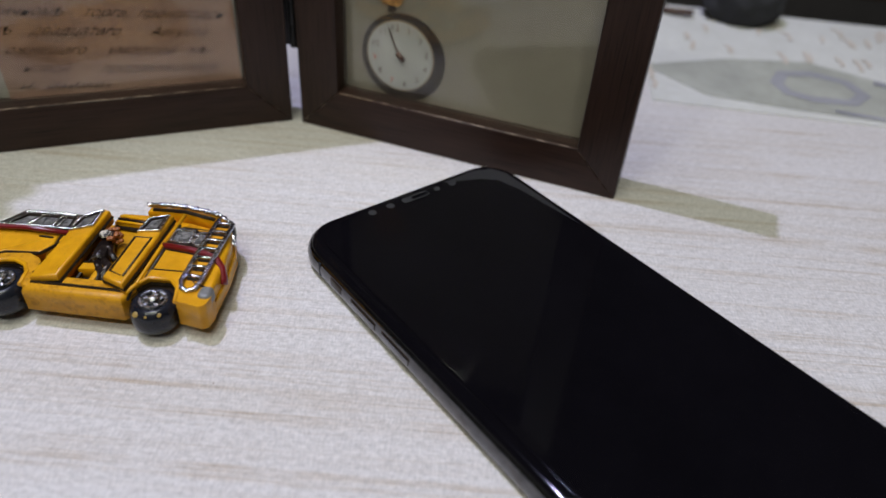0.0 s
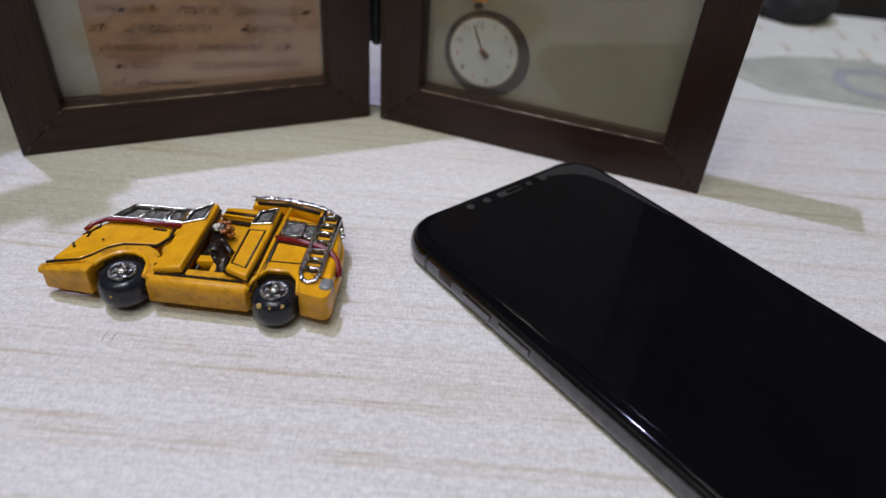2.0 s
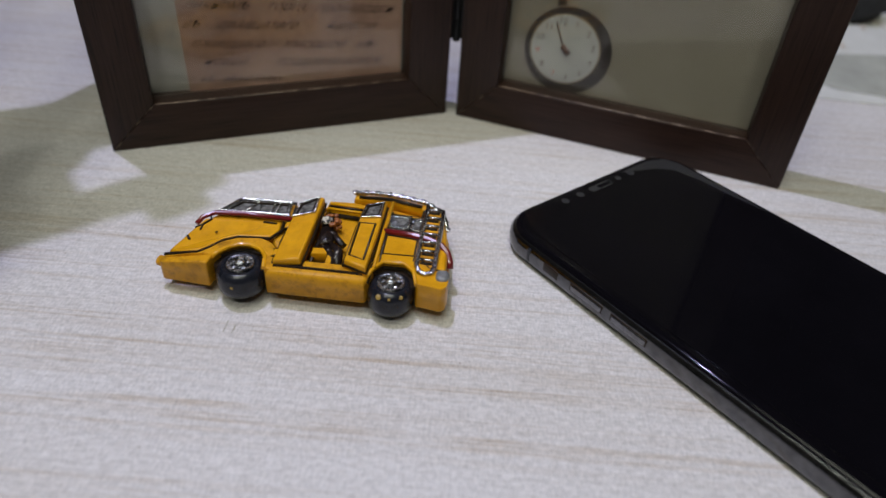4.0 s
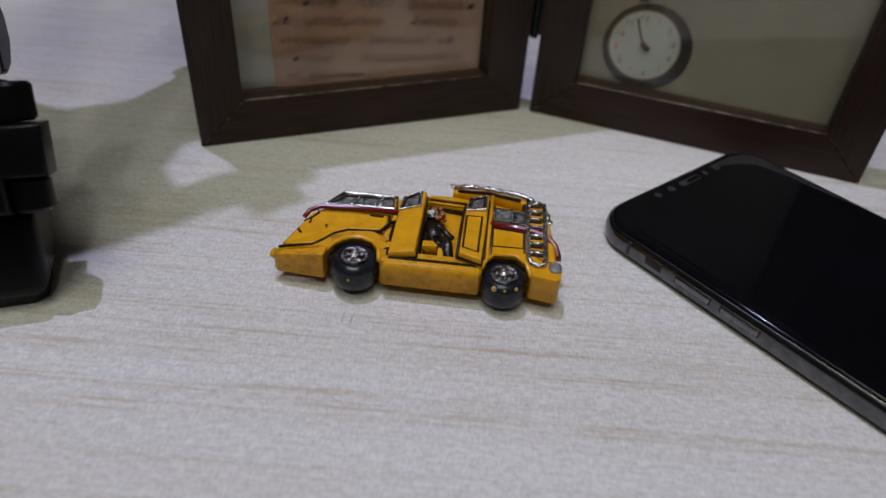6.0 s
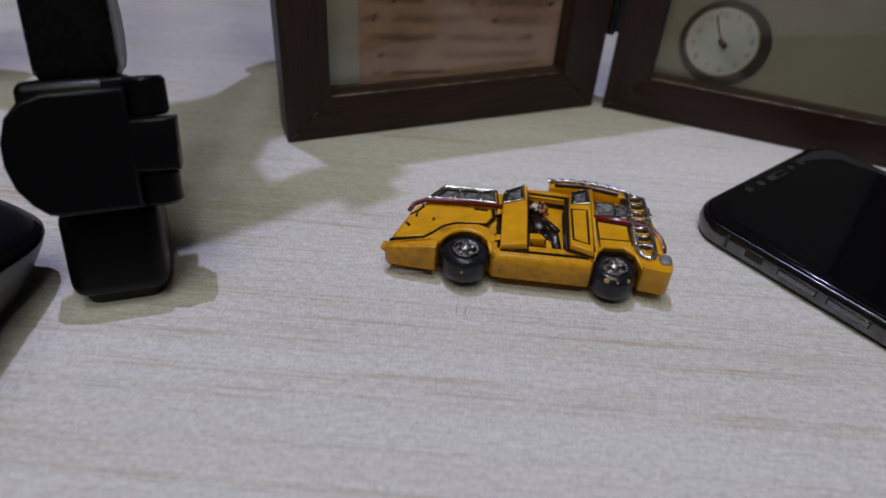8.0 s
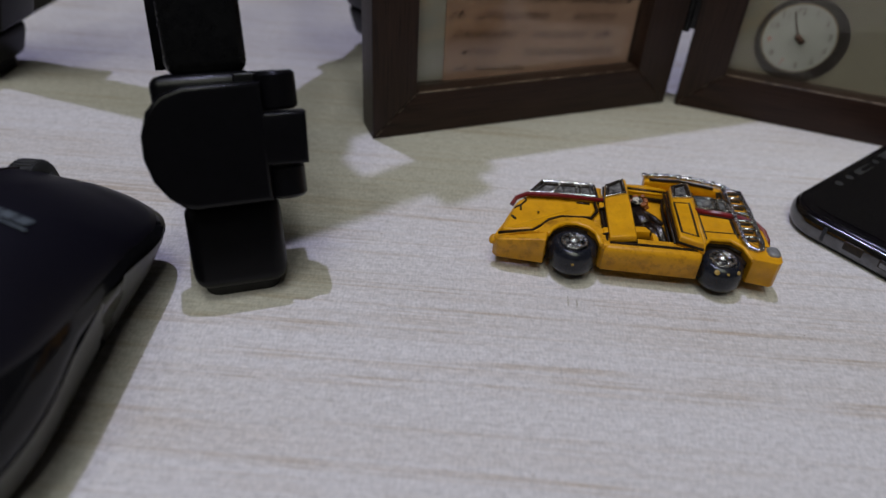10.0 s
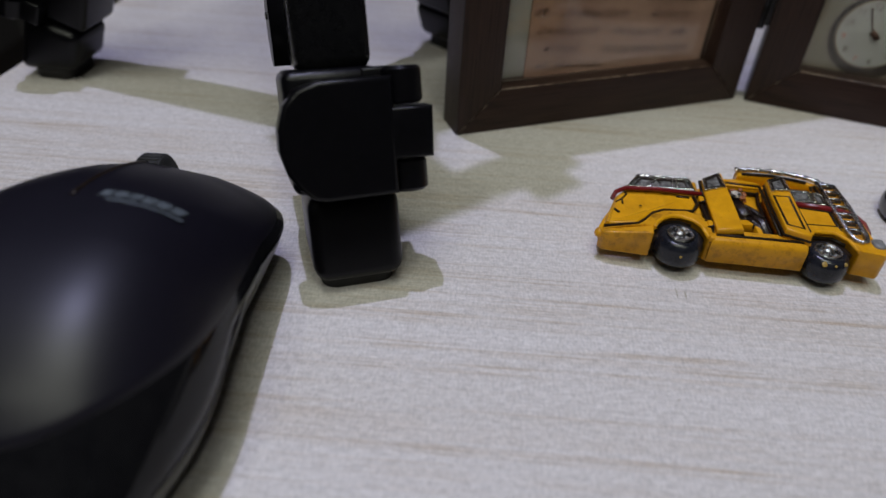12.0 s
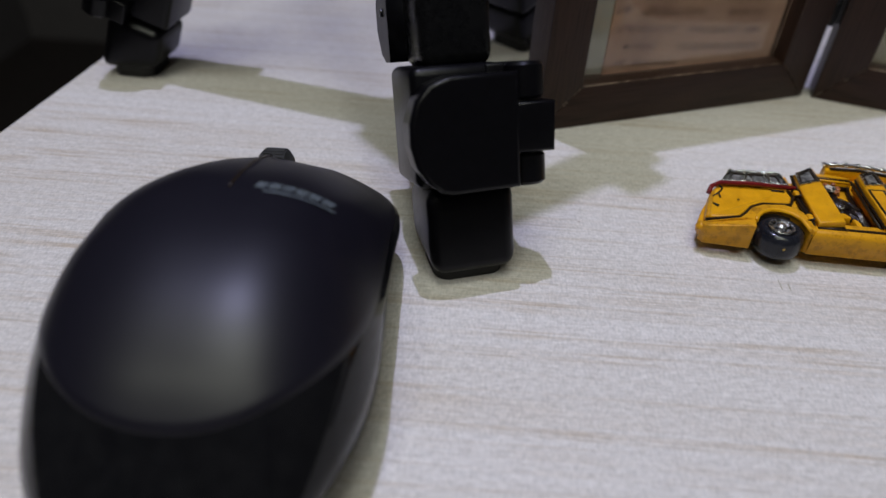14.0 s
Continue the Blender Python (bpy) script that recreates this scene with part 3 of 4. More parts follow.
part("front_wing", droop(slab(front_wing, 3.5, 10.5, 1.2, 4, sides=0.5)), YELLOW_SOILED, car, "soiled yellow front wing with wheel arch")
hood = [(1.4, 5.8), (4.8, 5.2), (8.6, 5.6), (10.6, 7.9), (12.8, 10.8), (15.8, 12.5), (23.4, 13.2), (24.9, 16.6), (24.4, 19.8), (5.4, 18.6), (2.9, 11.5)]
part("bonnet", droop(slab(hood, 8.0, 10.3, 0.7, 3, sides=0.6), by=0.2), YELLOW, car)
rear = [(50.6, 9.8), (59.4, 9.8), (62.4, 6.2), (67.3, 3.4), (67.2, 14.4), (66.2, 23), (64.6, 28.0), (51.0, 28.6), (50.2, 24)]
part("rear_block", slab(rear, 3.6, 10.4, 1.3, 3), YELLOW, car)
rear_wing = [(48.4, 2.4), (49.2, 2.2), (50.2, 5.4), (52.2, 8.0), (57.2, 8.2), (59.8, 5.6), (60.9, 1.0), (62.4, 0.8), (66.6, 0.0), (67.8, 1.0), (68.2, 3.6), (67.8, 6.2), (65.0, 6.2), (62.8, 7.0), (59.4, 10.8), (51.4, 10.6), (49.0, 6.2)]
part("rear_wing", slab(rear_wing, 3.7, 10.7, 1.1, 4, sides=0.5), YELLOW, car, "yellow rear wing with wheel arch")
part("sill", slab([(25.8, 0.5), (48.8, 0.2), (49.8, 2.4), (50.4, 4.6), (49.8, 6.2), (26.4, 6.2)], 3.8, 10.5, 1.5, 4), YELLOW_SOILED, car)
part("arch_wash", sweep([(x, y, 8.6) for x, y in front_wing[4:9]], 0.55, 6), CAR_BLACK, car, "dark wash inside the wheel arch")
part("arch_wash", sweep([(x, y, 8.8) for x, y in rear_wing[1:6]], 0.55, 6), CAR_BLACK, car, "dark wash inside the wheel arch")
part("arch_lip", sweep([(x, y - 0.1, 10.3) for x, y in front_wing[3:11]], 0.55, 8), YELLOW, car, "rolled lip of the wheel arch")
part("arch_lip", sweep([(x, y - 0.1, 10.5) for x, y in rear_wing[1:7]], 0.5, 8), YELLOW, car, "rolled lip of the wheel arch")
part("wash_line", sweep([(49.2, 6.6, 10.6), (51.4, 11.0, 10.5), (59.6, 11.2, 10.5), (63.2, 7.3, 10.5), (67.4, 6.6, 10.2)], 0.24, 6), CAR_BLACK, car)
part("wash_line", sweep([(27.4, 19.6, 10.6), (27.8, 27.0, 10.6), (33.0, 30.0, 9.6)], 0.4, 6), CAR_BLACK, car)
part("wash_line", sweep([(43.2, 4.6, 10.4), (43.5, 18.0, 10.6), (44.0, 27.0, 10.4)], 0.42, 6), CAR_BLACK, car)
part("wash_line", sweep([(34.6, 4.0, 8.0), (34.8, 16, 8.4), (34.9, 28.0, 8.4)], 0.5, 6), CAR_BLACK, car)
# roof
part("roof_strip", slab([(33.5, 29.4), (45.2, 28.2), (45.2, 32.6), (40.5, 33.6), (34, 33.2)], 5, 8.8, 0.5), YELLOW, car)
for k in range(3):
    part("roof_bar", sweep([(34.2, 31.6 - 1.1 * k, 9.0), (45.4, 30.9 - 1.1 * k, 9.0)], 0.36, 6), CAR_BLACK if k == 1 else YELLOW, car)
part("roof_edge", slab([(40.2, 34.4), (50, 34.9), (59.2, 32.6), (63.0, 30.6), (64.2, 31.6), (59.6, 35.0), (50, 37.3), (40.2, 36.9)], 5, 9.4, 0.6), YELLOW, car)
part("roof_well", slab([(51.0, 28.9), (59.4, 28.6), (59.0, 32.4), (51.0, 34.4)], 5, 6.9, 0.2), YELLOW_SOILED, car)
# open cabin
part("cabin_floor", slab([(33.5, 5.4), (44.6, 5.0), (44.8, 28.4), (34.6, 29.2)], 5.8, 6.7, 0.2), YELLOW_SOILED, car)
seat = part("seat", slab([(34.4, 9.3), (38.4, 9.8), (38.4, 5.2), (39.8, 5.2), (39.8, 12.2), (34.4, 11.7)], 6.4, 9.8, 0.4), YELLOW, car)
# Black slab laid in as the shade of the seat hollow.
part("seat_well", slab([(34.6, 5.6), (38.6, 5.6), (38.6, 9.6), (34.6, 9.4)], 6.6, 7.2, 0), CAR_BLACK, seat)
part("seat_step", slab([(34.8, 5.4), (37.8, 5.4), (37.8, 7.4), (34.8, 7.6)], 7.0, 8.4, 0.3), YELLOW_SOILED, seat)
part("seat_line", sweep([(34.5, 12.1, 9.4), (40.2, 12.6, 9.2), (40.2, 5.6, 8.8)], 0.4, 6), CAR_BLACK, seat)


def limb(bm, pts, r):
    return sweep(pts, r, 8, bm=bm)


# small seated doll, one plain mesh
b = lathe([(0, -2.2), (1.3, -1.8), (2.0, -0.6), (2.1, 0.5), (1.5, 1.7), (0, 2.3)], 14, None, pose(36.4, 21.6, 9.2))
b = limb(b, [(36.2, 19.6, 8.6), (36.8, 16.0, 9.0), (37.4, 12.6, 9.0)], 2.0)
b = limb(b, [(38.0, 18.4, 9.4), (39.6, 15.4, 10.0), (41.6, 13.6, 9.4)], 0.8)
b = limb(b, [(38.4, 13.2, 9.2), (40.6, 11.4, 9.4), (41.2, 6.8, 8.4)], 1.25)
b = limb(b, [(37.4, 12.6, 9.2), (39.4, 9.6, 9.0), (39.8, 6.4, 8.2)], 1.1)
part("doll", b, DOLL, car, "tiny black and silver doll in the cabin")
b = None
for k in range(26):
    a = radians(random.uniform(-110, 170))
    b = lathe([(0, -0.7), (0.62, -0.2), (0.62, 0.3), (0, 0.8)], 8, b, pose(36.5 + random.uniform(1.5, 2.5) * math.cos(a), 21.8 + random.uniform(1.5, 2.5) * math.sin(a), 9.8 + random.uniform(-0.8, 1.4)))
HAIR = paint("orange_brown_hair", (0.16, 0.045, 0.008), (0.46, 0.15, 0.03), 0.5, scale=1500)
part("hair", b, HAIR, car, "orange hair of the tiny doll")
FACE = paint("pale_face_paint", (0.02, 0.018, 0.016), (0.58, 0.53, 0.44), 0.45, scale=1300, contrast=(0.46, 0.53))
part("face", lathe([(0, 0), (1.45, 0), (1.3, 0.5), (0, 0.8)], 14, None, pose(35.9, 20.9, 11.3)), FACE, car)


def car_door(name, outline, window, m, wash, top, panel=None):
    d = part(name, slab(outline, 8.4, top, 0.55, 3), YELLOW, car)
    d.matrix_local = m
    part("window_pane", slab(window, top - 0.1, top + 0.2, 0), PANE_SILVER, d, "silver-grey window")
    part("window_frame", sweep([(x, y, top + 0.25) for x, y in window], 0.46, 8, True), CHROME, d, "silver window surround")
    inner = [(x * 0.8 + sum(p[0] for p in window) / len(window) * 0.2, y * 0.8 + sum(p[1] for p in window) / len(window) * 0.2) for x, y in window]
    # Dark ring inside the pane: the surround's shade, painted in.
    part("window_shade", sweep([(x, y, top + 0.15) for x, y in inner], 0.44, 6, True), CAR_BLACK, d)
    part("edge_wash", sweep([(x, y, wash) for x, y in outline], 0.42, 6, True), CAR_BLACK, d, "dark wash round the door")
    if panel:
        part("panel_line", sweep([(x, y, top) for x, y in panel], 0.30, 6, True), CAR_BLACK, d, "dark line round the door panel", 120)
    return d


hinge_at = Matrix.Translation((27.6 * MM, 0, 9.0 * MM))
open_m = hinge_at @ pose(0, 0, 0, 0, -8, 0) @ hinge_at.inverted()
car_door("front_door", [(27.4, 2.9), (33.8, 3.3), (34.0, 16), (34.0, 28.7), (32.8, 29.2), (28.2, 26.0), (27.6, 19)], [(28.1, 20.0), (28.6, 25.4), (32.9, 28.0), (33.1, 21.6)], open_m, 9.9, 12.0)
car_door("rear_door", [(43.6, 4.2), (49.0, 2.0), (49.6, 14), (50.0, 28.8), (49.0, 29.0), (44.6, 26.4), (44.0, 18)], [(44.7, 20.8), (45.2, 26.0), (49.2, 28.1), (49.2, 21.8)], Matrix(), 11.4, 13.2, [(44.6, 18.8), (48.5, 19.0), (48.0, 4.6), (44.4, 6.0)])
part("door_jamb", sweep([(50.4, 5.2, 10.7), (50.6, 20, 10.9), (51.0, 33.0, 10.4)], 0.5, 8), YELLOW, car)
# windscreen
ws = [(8.0, 22.4), (11.6, 28.4), (24.9, 28.8), (25.5, 23.2)]
screen_c = part("windscreen", slab([(8.2, 22.6), (11.7, 28.2), (24.8, 28.6), (25.3, 23.3)], 9.0, 9.5, 0.1), PANE_SILVER, car, "smoked silver windscreen")
part("windscreen_frame", sweep([(x, y, 9.8) for x, y in ws], 0.68, 8, True), CHROME, screen_c, "silver windscreen surround")
for (x0, y0), (x1, y1) in (((13.8, 22.8), (16.6, 28.4)), ((20.4, 23.0), (20.9, 28.6)), ((21.6, 23.0), (22.0, 28.6))):
    part("mullion", sweep([(x0, y0, 9.7), (x1, y1, 9.7)], 0.36, 6), CHROME, screen_c)
# Painted shade along the inside of the windscreen surround.
part("windscreen_shade", sweep([(x, y, 9.6) for x, y in ((9.6, 23.3), (12.4, 27.6), (24.1, 28.0), (24.5, 24.0))], 0.39, 6, True), CAR_BLACK, screen_c)
# red stripe
part("red_stripe", sweep([(3.6, 17.0, 9.2), (4.6, 19.2, 9.9), (7.2, 20.9, 10.3), (15, 21.4, 10.5), (27.2, 20.9, 10.5)], 0.62, 8), RED_PAINT, car, "dark red stripe")
part("red_stripe", sweep([(50.6, 19.7, 10.7), (58, 18.9, 10.8), (62, 17.9, 10.8), (65.2, 16.4, 10.6), (67.0, 14.4, 9.8), (67.9, 12.6, 8.4), (68.0, 11.6, 7.4)], 0.85, 8), RED_PAINT, car, "dark red stripe")
# dark washed lines
part("bonnet_line", sweep([(0.4, 4.7, 8.7), (4.7, 4.6, 9.7), (8.7, 5.0, 10.2), (10.7, 7.2, 10.2), (12.8, 10.1, 10.2), (15.9, 12.0, 10.2), (23.6, 12.8, 10.1), (25.4, 16.4, 10.0), (25.0, 20.0, 10.0)], 0.42, 6), CAR_BLACK, car, "dark line round the bonnet")
part("crack", sweep([(4.2, 14.6, 9.75), (5.8, 16.0, 10.05), (7.2, 18.0, 10.3), (6.6, 19.4, 10.3)], 0.26, 6), CAR_BLACK, car)
part("crack", sweep([(5.8, 16.0, 10.05), (5.8, 13.8, 10.0)], 0.24, 6), CAR_BLACK, car)
part("crack", sweep([(3.5, 11.4, 9.55), (4.5, 9.9, 9.8)], 0.34, 6), CAR_BLACK, car)
part("scuff", lathe([(0, 0), (0.35, 0), (0.3, 0.12), (0, 0.14)], 8, None, pose(10.2, 13.0, 10.3)), CAR_BLACK, car)
part("bonnet_slot", sweep([(20.2, 18.9, 10.35), (23.6, 18.7, 10.35)], 0.31, 6), CAR_BLACK, car)
part("door_gap", sweep([(26.6, 21.0, 9.7), (26.5, 12, 9.9), (27.2, 5.4, 10.0)], 0.45, 6), CAR_BLACK, car)
for y in (18.2, 7.2):
    h_ = part("door_hinge", box(26.7, y, 10.2, 1.5, 2.4, 1.5, 0.35), YELLOW, car)
    part("hinge_line", sweep([(25.7, y + 1.35, 10.2), (27.3, y + 1.35, 10.9), (27.5, y, 11.3), (27.3, y - 1.35, 10.9), (25.8, y - 1.35, 10.2)], 0.39, 6), CAR_BLACK, h_)
part("sill_line", sweep([(27.2, 2.6, 10.4), (34.5, 2.7, 10.5), (43.5, 2.7, 10.5), (49.4, 2.6, 10.5)], 0.42, 6), CAR_BLACK, car)
part("cabin_edge", sweep([(43.6, 5.6, 7.0), (43.8, 24, 7.4), (44.6, 29, 7.8)], 0.5, 6), CAR_BLACK, car)
part("wash_line", sweep([(51.3, 6.8, 10.4), (51.4, 20.8, 10.5), (51.5, 28.4, 10.4)], 0.36, 6), CAR_BLACK, car)
part("wash_line", sweep([(7.4, 21.9, 10.1), (16, 22.3, 10.2), (25.6, 22.2, 10.2)], 0.34, 6), CAR_BLACK, car)
part("wash_line", sweep([(26.3, 23.0, 9.4), (25.8, 29.5, 9.4), (11.6, 29.2, 9.3)], 0.39, 6), CAR_BLACK, car)
part("wash_line", sweep([(51.0, 20.7, 10.5), (58, 20.0, 10.6), (60.2, 19.6, 10.6)], 0.34, 6), CAR_BLACK, car)
part("wash_line", sweep([(51, 18.7, 10.5), (58, 17.9, 10.5), (60, 17.5, 10.5)], 0.23, 5), CAR_BLACK, car)
part("wash_line", sweep([(34.2, 6.0, 7.0), (34.4, 20, 7.2), (34.9, 28.8, 7.4), (44.4, 28.2, 7.4)], 0.60, 6), CAR_BLACK, car)
part("wash_line", sweep([(51.6, 29.0, 9.0), (59.0, 28.8, 9.0), (59.6, 31.8, 9.2)], 0.52, 6), CAR_BLACK, car)
part("wash_line", sweep([(59.3, 9.0, 10.4), (59.4, 20, 10.5), (59.6, 30.5, 10.3)], 0.39, 6), CAR_BLACK, car)
part("wash_line", sweep([(25.9, 1.6, 8.6), (26.6, 2.8, 10.0), (26.8, 6.0, 10.3)], 0.52, 6), CAR_BLACK, car)
part("wash_line", sweep([(49.3, 1.6, 8.8), (49.8, 4.0, 10.4), (50.2, 7.0, 10.6)], 0.52, 6), CAR_BLACK, car)
# side windows
for x0, y0, x1, y1 in ((51.6, 21.4, 56.4, 26.4), (57.3, 21.0, 59.9, 25.8)):
    wq = rounded(x0, y0, x1, y1, 0.8, 3)
    w_ = part("side_window", slab(wq, 10.3, 10.6, 0.05, 1), PANE_SILVER, car, "silver-grey side window")
    part("window_frame", sweep([(x, y, 10.7) for x, y in wq], 0.42, 6, True), CHROME, w_, "silver window surround")
    part("window_wash", sweep([(x, y, 10.35) for x, y in rounded(x0 - 0.5, y0 - 0.5, x1 + 0.5, y1 + 0.5, 1.0, 3)], 0.51, 6, True), CAR_BLACK, w_)
# roof rail with beads and ladder
rail_pts = [(40.2, 36.4, 10.0), (45, 36.9, 10.1), (50, 36.7, 10.2), (55, 35.8, 10.2), (59.4, 34.6, 10.2), (63.2, 31.8, 10.2), (65.2, 28.6, 9.8), (66.2, 25.0, 9.0)]
rail_o = part("roof_rail", sweep(rail_pts, 0.62, 8), CHROME, car, "silver roof rail")
for k in range(12):
    f = k / 11 * 6.999
    i = int(f)
    p = Vector(rail_pts[i]).lerp(Vector(rail_pts[i + 1]), f - i)
    part("rail_bead", lathe([(0, -0.4), (0.75, -0.2), (0.8, 0.5), (0, 1.0)], 8, None, Matrix.Translation(p)), CHROME, rail_o)
part("rail_well", sweep([(41.5, 35.2, 9.5), (50, 35.4, 9.6), (58.6, 33.3, 9.6)], 0.5, 6), CAR_BLACK, rail_o)
ladder = part("ladder", sweep([(60.4, 31.8, 10.9), (60.2, 20, 11.4), (60.1, 7.0, 11.4), (61.0, 5.0, 11.2), (62.4, 4.2, 11.1), (63.9, 5.0, 11.2), (64.4, 7.0, 11.3), (64.6, 20, 11.4), (64.6, 30.4, 10.9)], 0.62, 8), CHROME, car, "silver ladder on the tail")
part("ladder_shade", slab([(60.5, 7.0), (63.7, 7.0), (64.3, 29.6), (60.6, 30.6)], 10.3, 10.65, 0), YELLOW_SOILED, ladder)
for k in range(7):
    y = 9.2 + 3.45 * k
    part("rung", sweep([(60.2, y, 11.35), (64.3, y - 0.1, 11.35)], 0.45, 6), CHROME, ladder)
    # Dark bar painted in as the shade of each rung.
    part("gap_shade", sweep([(60.9, y - 0.6, 10.7), (63.7, y - 0.65, 10.7)], 0.39, 6), CAR_BLACK, ladder)
part("headlight", lathe([(0, -1.2), (1.2, -1.0), (1.3, 0.3), (0.9, 0.8), (0, 1.0)], 16, None, pose(-0.6, 4.0, 7.2, 0, -60, 0)), YELLOW_SOILED, car, "small dull headlight")
part("tail_light", slab(rounded(65.0, 2.6, 68.2, 6.6, 1.3, 5), 8.6, 11.4, 0.9, 3), GREY_LAMP, car, "grey tail light")


def car_wheel(cx, cy, r, dz=0.0):
    prof = [(0, 2.6), (r - 1.6, 2.6), (r - 0.6, 3.0), (r - 0.1, 3.9), (r, 5.0), (r, 6.4), (r - 0.2, 7.6), (r - 0.7, 8.7), (r - 1.4, 9.3), (r - 2.0, 9.4), (r - 2.4, 9.2), (r - 2.5, 8.8), (0, 8.8)]
    w = part("wheel", lathe([(a, z + dz) for a, z in prof], 40), TYRE, car, "glossy black wheel with silver hub")
    w.location = (cx * MM, cy * MM, 0)
    hub = part("hub", lathe([(2.1, 8.6), (3.0, 8.8), (3.3, 9.3), (3.1, 9.6), (2.5, 9.5), (2.1, 8.9)], 28), HUB_SILVER, w, "worn silver hub")
    hub.location = (0, 0.2 * MM, dz * MM)
    part("hub_cap", lathe([(0, 8.6), (1.2, 8.7), (1.1, 9.6), (0.6, 10.1), (0, 10.2)], 16), HUB_SILVER, hub)
    for k in range(5):
        a = 2 * math.pi * k / 5 + 0.4
        part("hub_bolt", lathe([(0, 8.6), (0.6, 8.7), (0.5, 9.4), (0, 9.6)], 8, None, pose(1.85 * math.cos(a), 1.85 * math.sin(a), 0)), HUB_SILVER, hub)
    return w


for (wx, wy), r in ((FWc, 6.4), (RWc, 5.9)):
    # Solid black slab laid in as the shade behind the wheel.
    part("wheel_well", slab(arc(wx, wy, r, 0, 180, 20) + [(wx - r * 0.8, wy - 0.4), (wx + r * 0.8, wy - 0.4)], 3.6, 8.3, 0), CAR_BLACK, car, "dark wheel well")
wf = car_wheel(*FWc, 5.9)
wr = car_wheel(*RWc, 5.5, -0.6)
for dx, dy, s in ((-2.2, -4.5, 0.7), (2.9, -3.9, 0.55), (0.3, -5.0, 0.35)):
    part("paint_chip", lathe([(0, 0), (s, 0), (s * 0.6, 0.15), (0, 0.2)], 7, None, pose(dx, dy, 8.0, 40, 0, 0)), CHIP, wr)
part("paint_chip", lathe([(0, 0), (0.4, 0), (0.25, 0.15), (0, 0.2)], 7, None, pose(-0.4, -5.85, 6.6, 80, 0, 0)), CHIP, wf)

# ---- tripod standing on the desk ----
CROWN = Vector((-215, 215, 238))
tripod = thing("tripod", pose(-0.215, 0.215, 0), "small black tripod with flip-lock legs standing on the desk", "tripod")


def tripod_leg(foot, outward=None):
    """A leg: lat to its right, out away from the middle, s along it upwards."""
    f = Vector((*foot, 0))
    r = Vector((CROWN.x - f.x, CROWN.y - f.y, 0))
    ax = (CROWN - f).normalized()
    lat = ax.cross(r).normalized()
    lat = -lat if lat.dot(Vector((r.y, -r.x, 0))) < 0 else lat
    out = lat.cross(ax).normalized()
    long = (CROWN - f).length
    base_m = Matrix((lat, -out, ax)).transposed().to_4x4()
    base_m.translation = (f - Vector((-215, 215, 0))) * MM
    leg = new("leg")
    leg.parent, leg.matrix_local, leg.empty_display_size = tripod, base_m, 0.01

    def piece(name, bm, material, parent, label=""):
        bm.transform(Matrix.Diagonal((1, -1, 1, 1)))
        return part(name, bm, material, parent, label)

    tilt = math.degrees(math.acos(ax.z))
    # rubber pad, levelled on the desk
    pad = piece("rubber_foot", slab(rounded(-8.4, -8.5, 8.6, 5.2, 3.5), 0, 5.6, 0.3), RUBBER, leg, "rubber pad")
    pad.matrix_local = pose(0, 0, 0, tilt, 0, 0)
    cap = box(0.1, 0, 10.6, 20.8, 19.0, 20.8, 3.4, 5)
    for v in cap.verts:
        if v.co.z < 6:
            v.co.z += 4.0 - 0.40 * v.co.y - 0.6
    piece("end_cap", cap, LEG_PLASTIC, leg, "rounded black end cap")
    piece("collar", box(-2.2, 0.2, 34.5, 21.0, 20.5, 26.4, 2.2, 4), LEG_PLASTIC, leg)
    d_shape = [(9.0, 21.0), (9.2, 45.6), (-6.0, 45.6), (-10.5, 44.2), (-13.4, 41.2), (-15.0, 36.6), (-15.2, 32.0), (-14.0, 27.2), (-11.6, 23.6), (-9.0, 21.4), (-6.5, 20.8)]
    b = slab(d_shape, 10.2, 17.0, 1.0, 3)
    b = slab([(8.0, 28.4), (17.2, 28.2), (17.6, 39.0), (8.0, 39.2)], 8.6, 16.8, 0.8, 3, b)
    flip = Matrix(((1, 0, 0, 0), (0, 0, 1, 0), (0, 1, 0, 0), (0, 0, 0, 1)))
    b.transform(flip)
    piece("flip_lever", b, LEG_PLASTIC, leg, "black flip-lock lever")
    for s0, s1 in ((20.8, 27.9), (39.5, 47.4)):
        knuckle = lathe([(0, s0), (3.6, s0), (4.3, s0 + 0.7), (4.3, s1 - 0.7), (3.6, s1), (0, s1)], 24, None, pose(12.2, 11.6, 0))
        piece("knuckle_base", box(8.6, 6.5, (s0 + s1) / 2, 9.4, 8.8, s1 - s0, 0.6, 3), LEG_PLASTIC, leg)
        piece("knuckle", knuckle, LEG_PLASTIC, leg, "hinge knuckle of the lock")
    piece("tube", box(-1, 0, (47 + long) / 2, 16.6, 15.5, long - 47, 3.0, 4), LEG_TUBE, leg, "black metal leg tube")
    piece("upper_lever", second_lever(), LEG_PLASTIC, leg, "second flip-lock lever")
    piece("lever_screw", lathe([(0, 0), (1.0, 0), (0.9, 0.5), (0, 0.6)], 12, None, pose(-12.4, -14.5, 60, 0, -90, 0)), BLACK_METAL, leg)
    return leg


def second_lever():
    """A curved lever behind the tube, bulging away from it."""
    prof = [(48.6, -9.0), (48.6, -13.6), (50.5, -17.6), (56.0, -21.0), (62.0, -20.6), (67.0, -17.0), (71.0, -11.6), (72.0, -9.0)]
    b = slab(prof, -12.5, 6.6, 1.2, 3)
    b.transform(Matrix(((0, 0, 1, 0), (0, 1, 0, 0), (1, 0, 0, 0), (0, 0, 0, 1))))
    return b


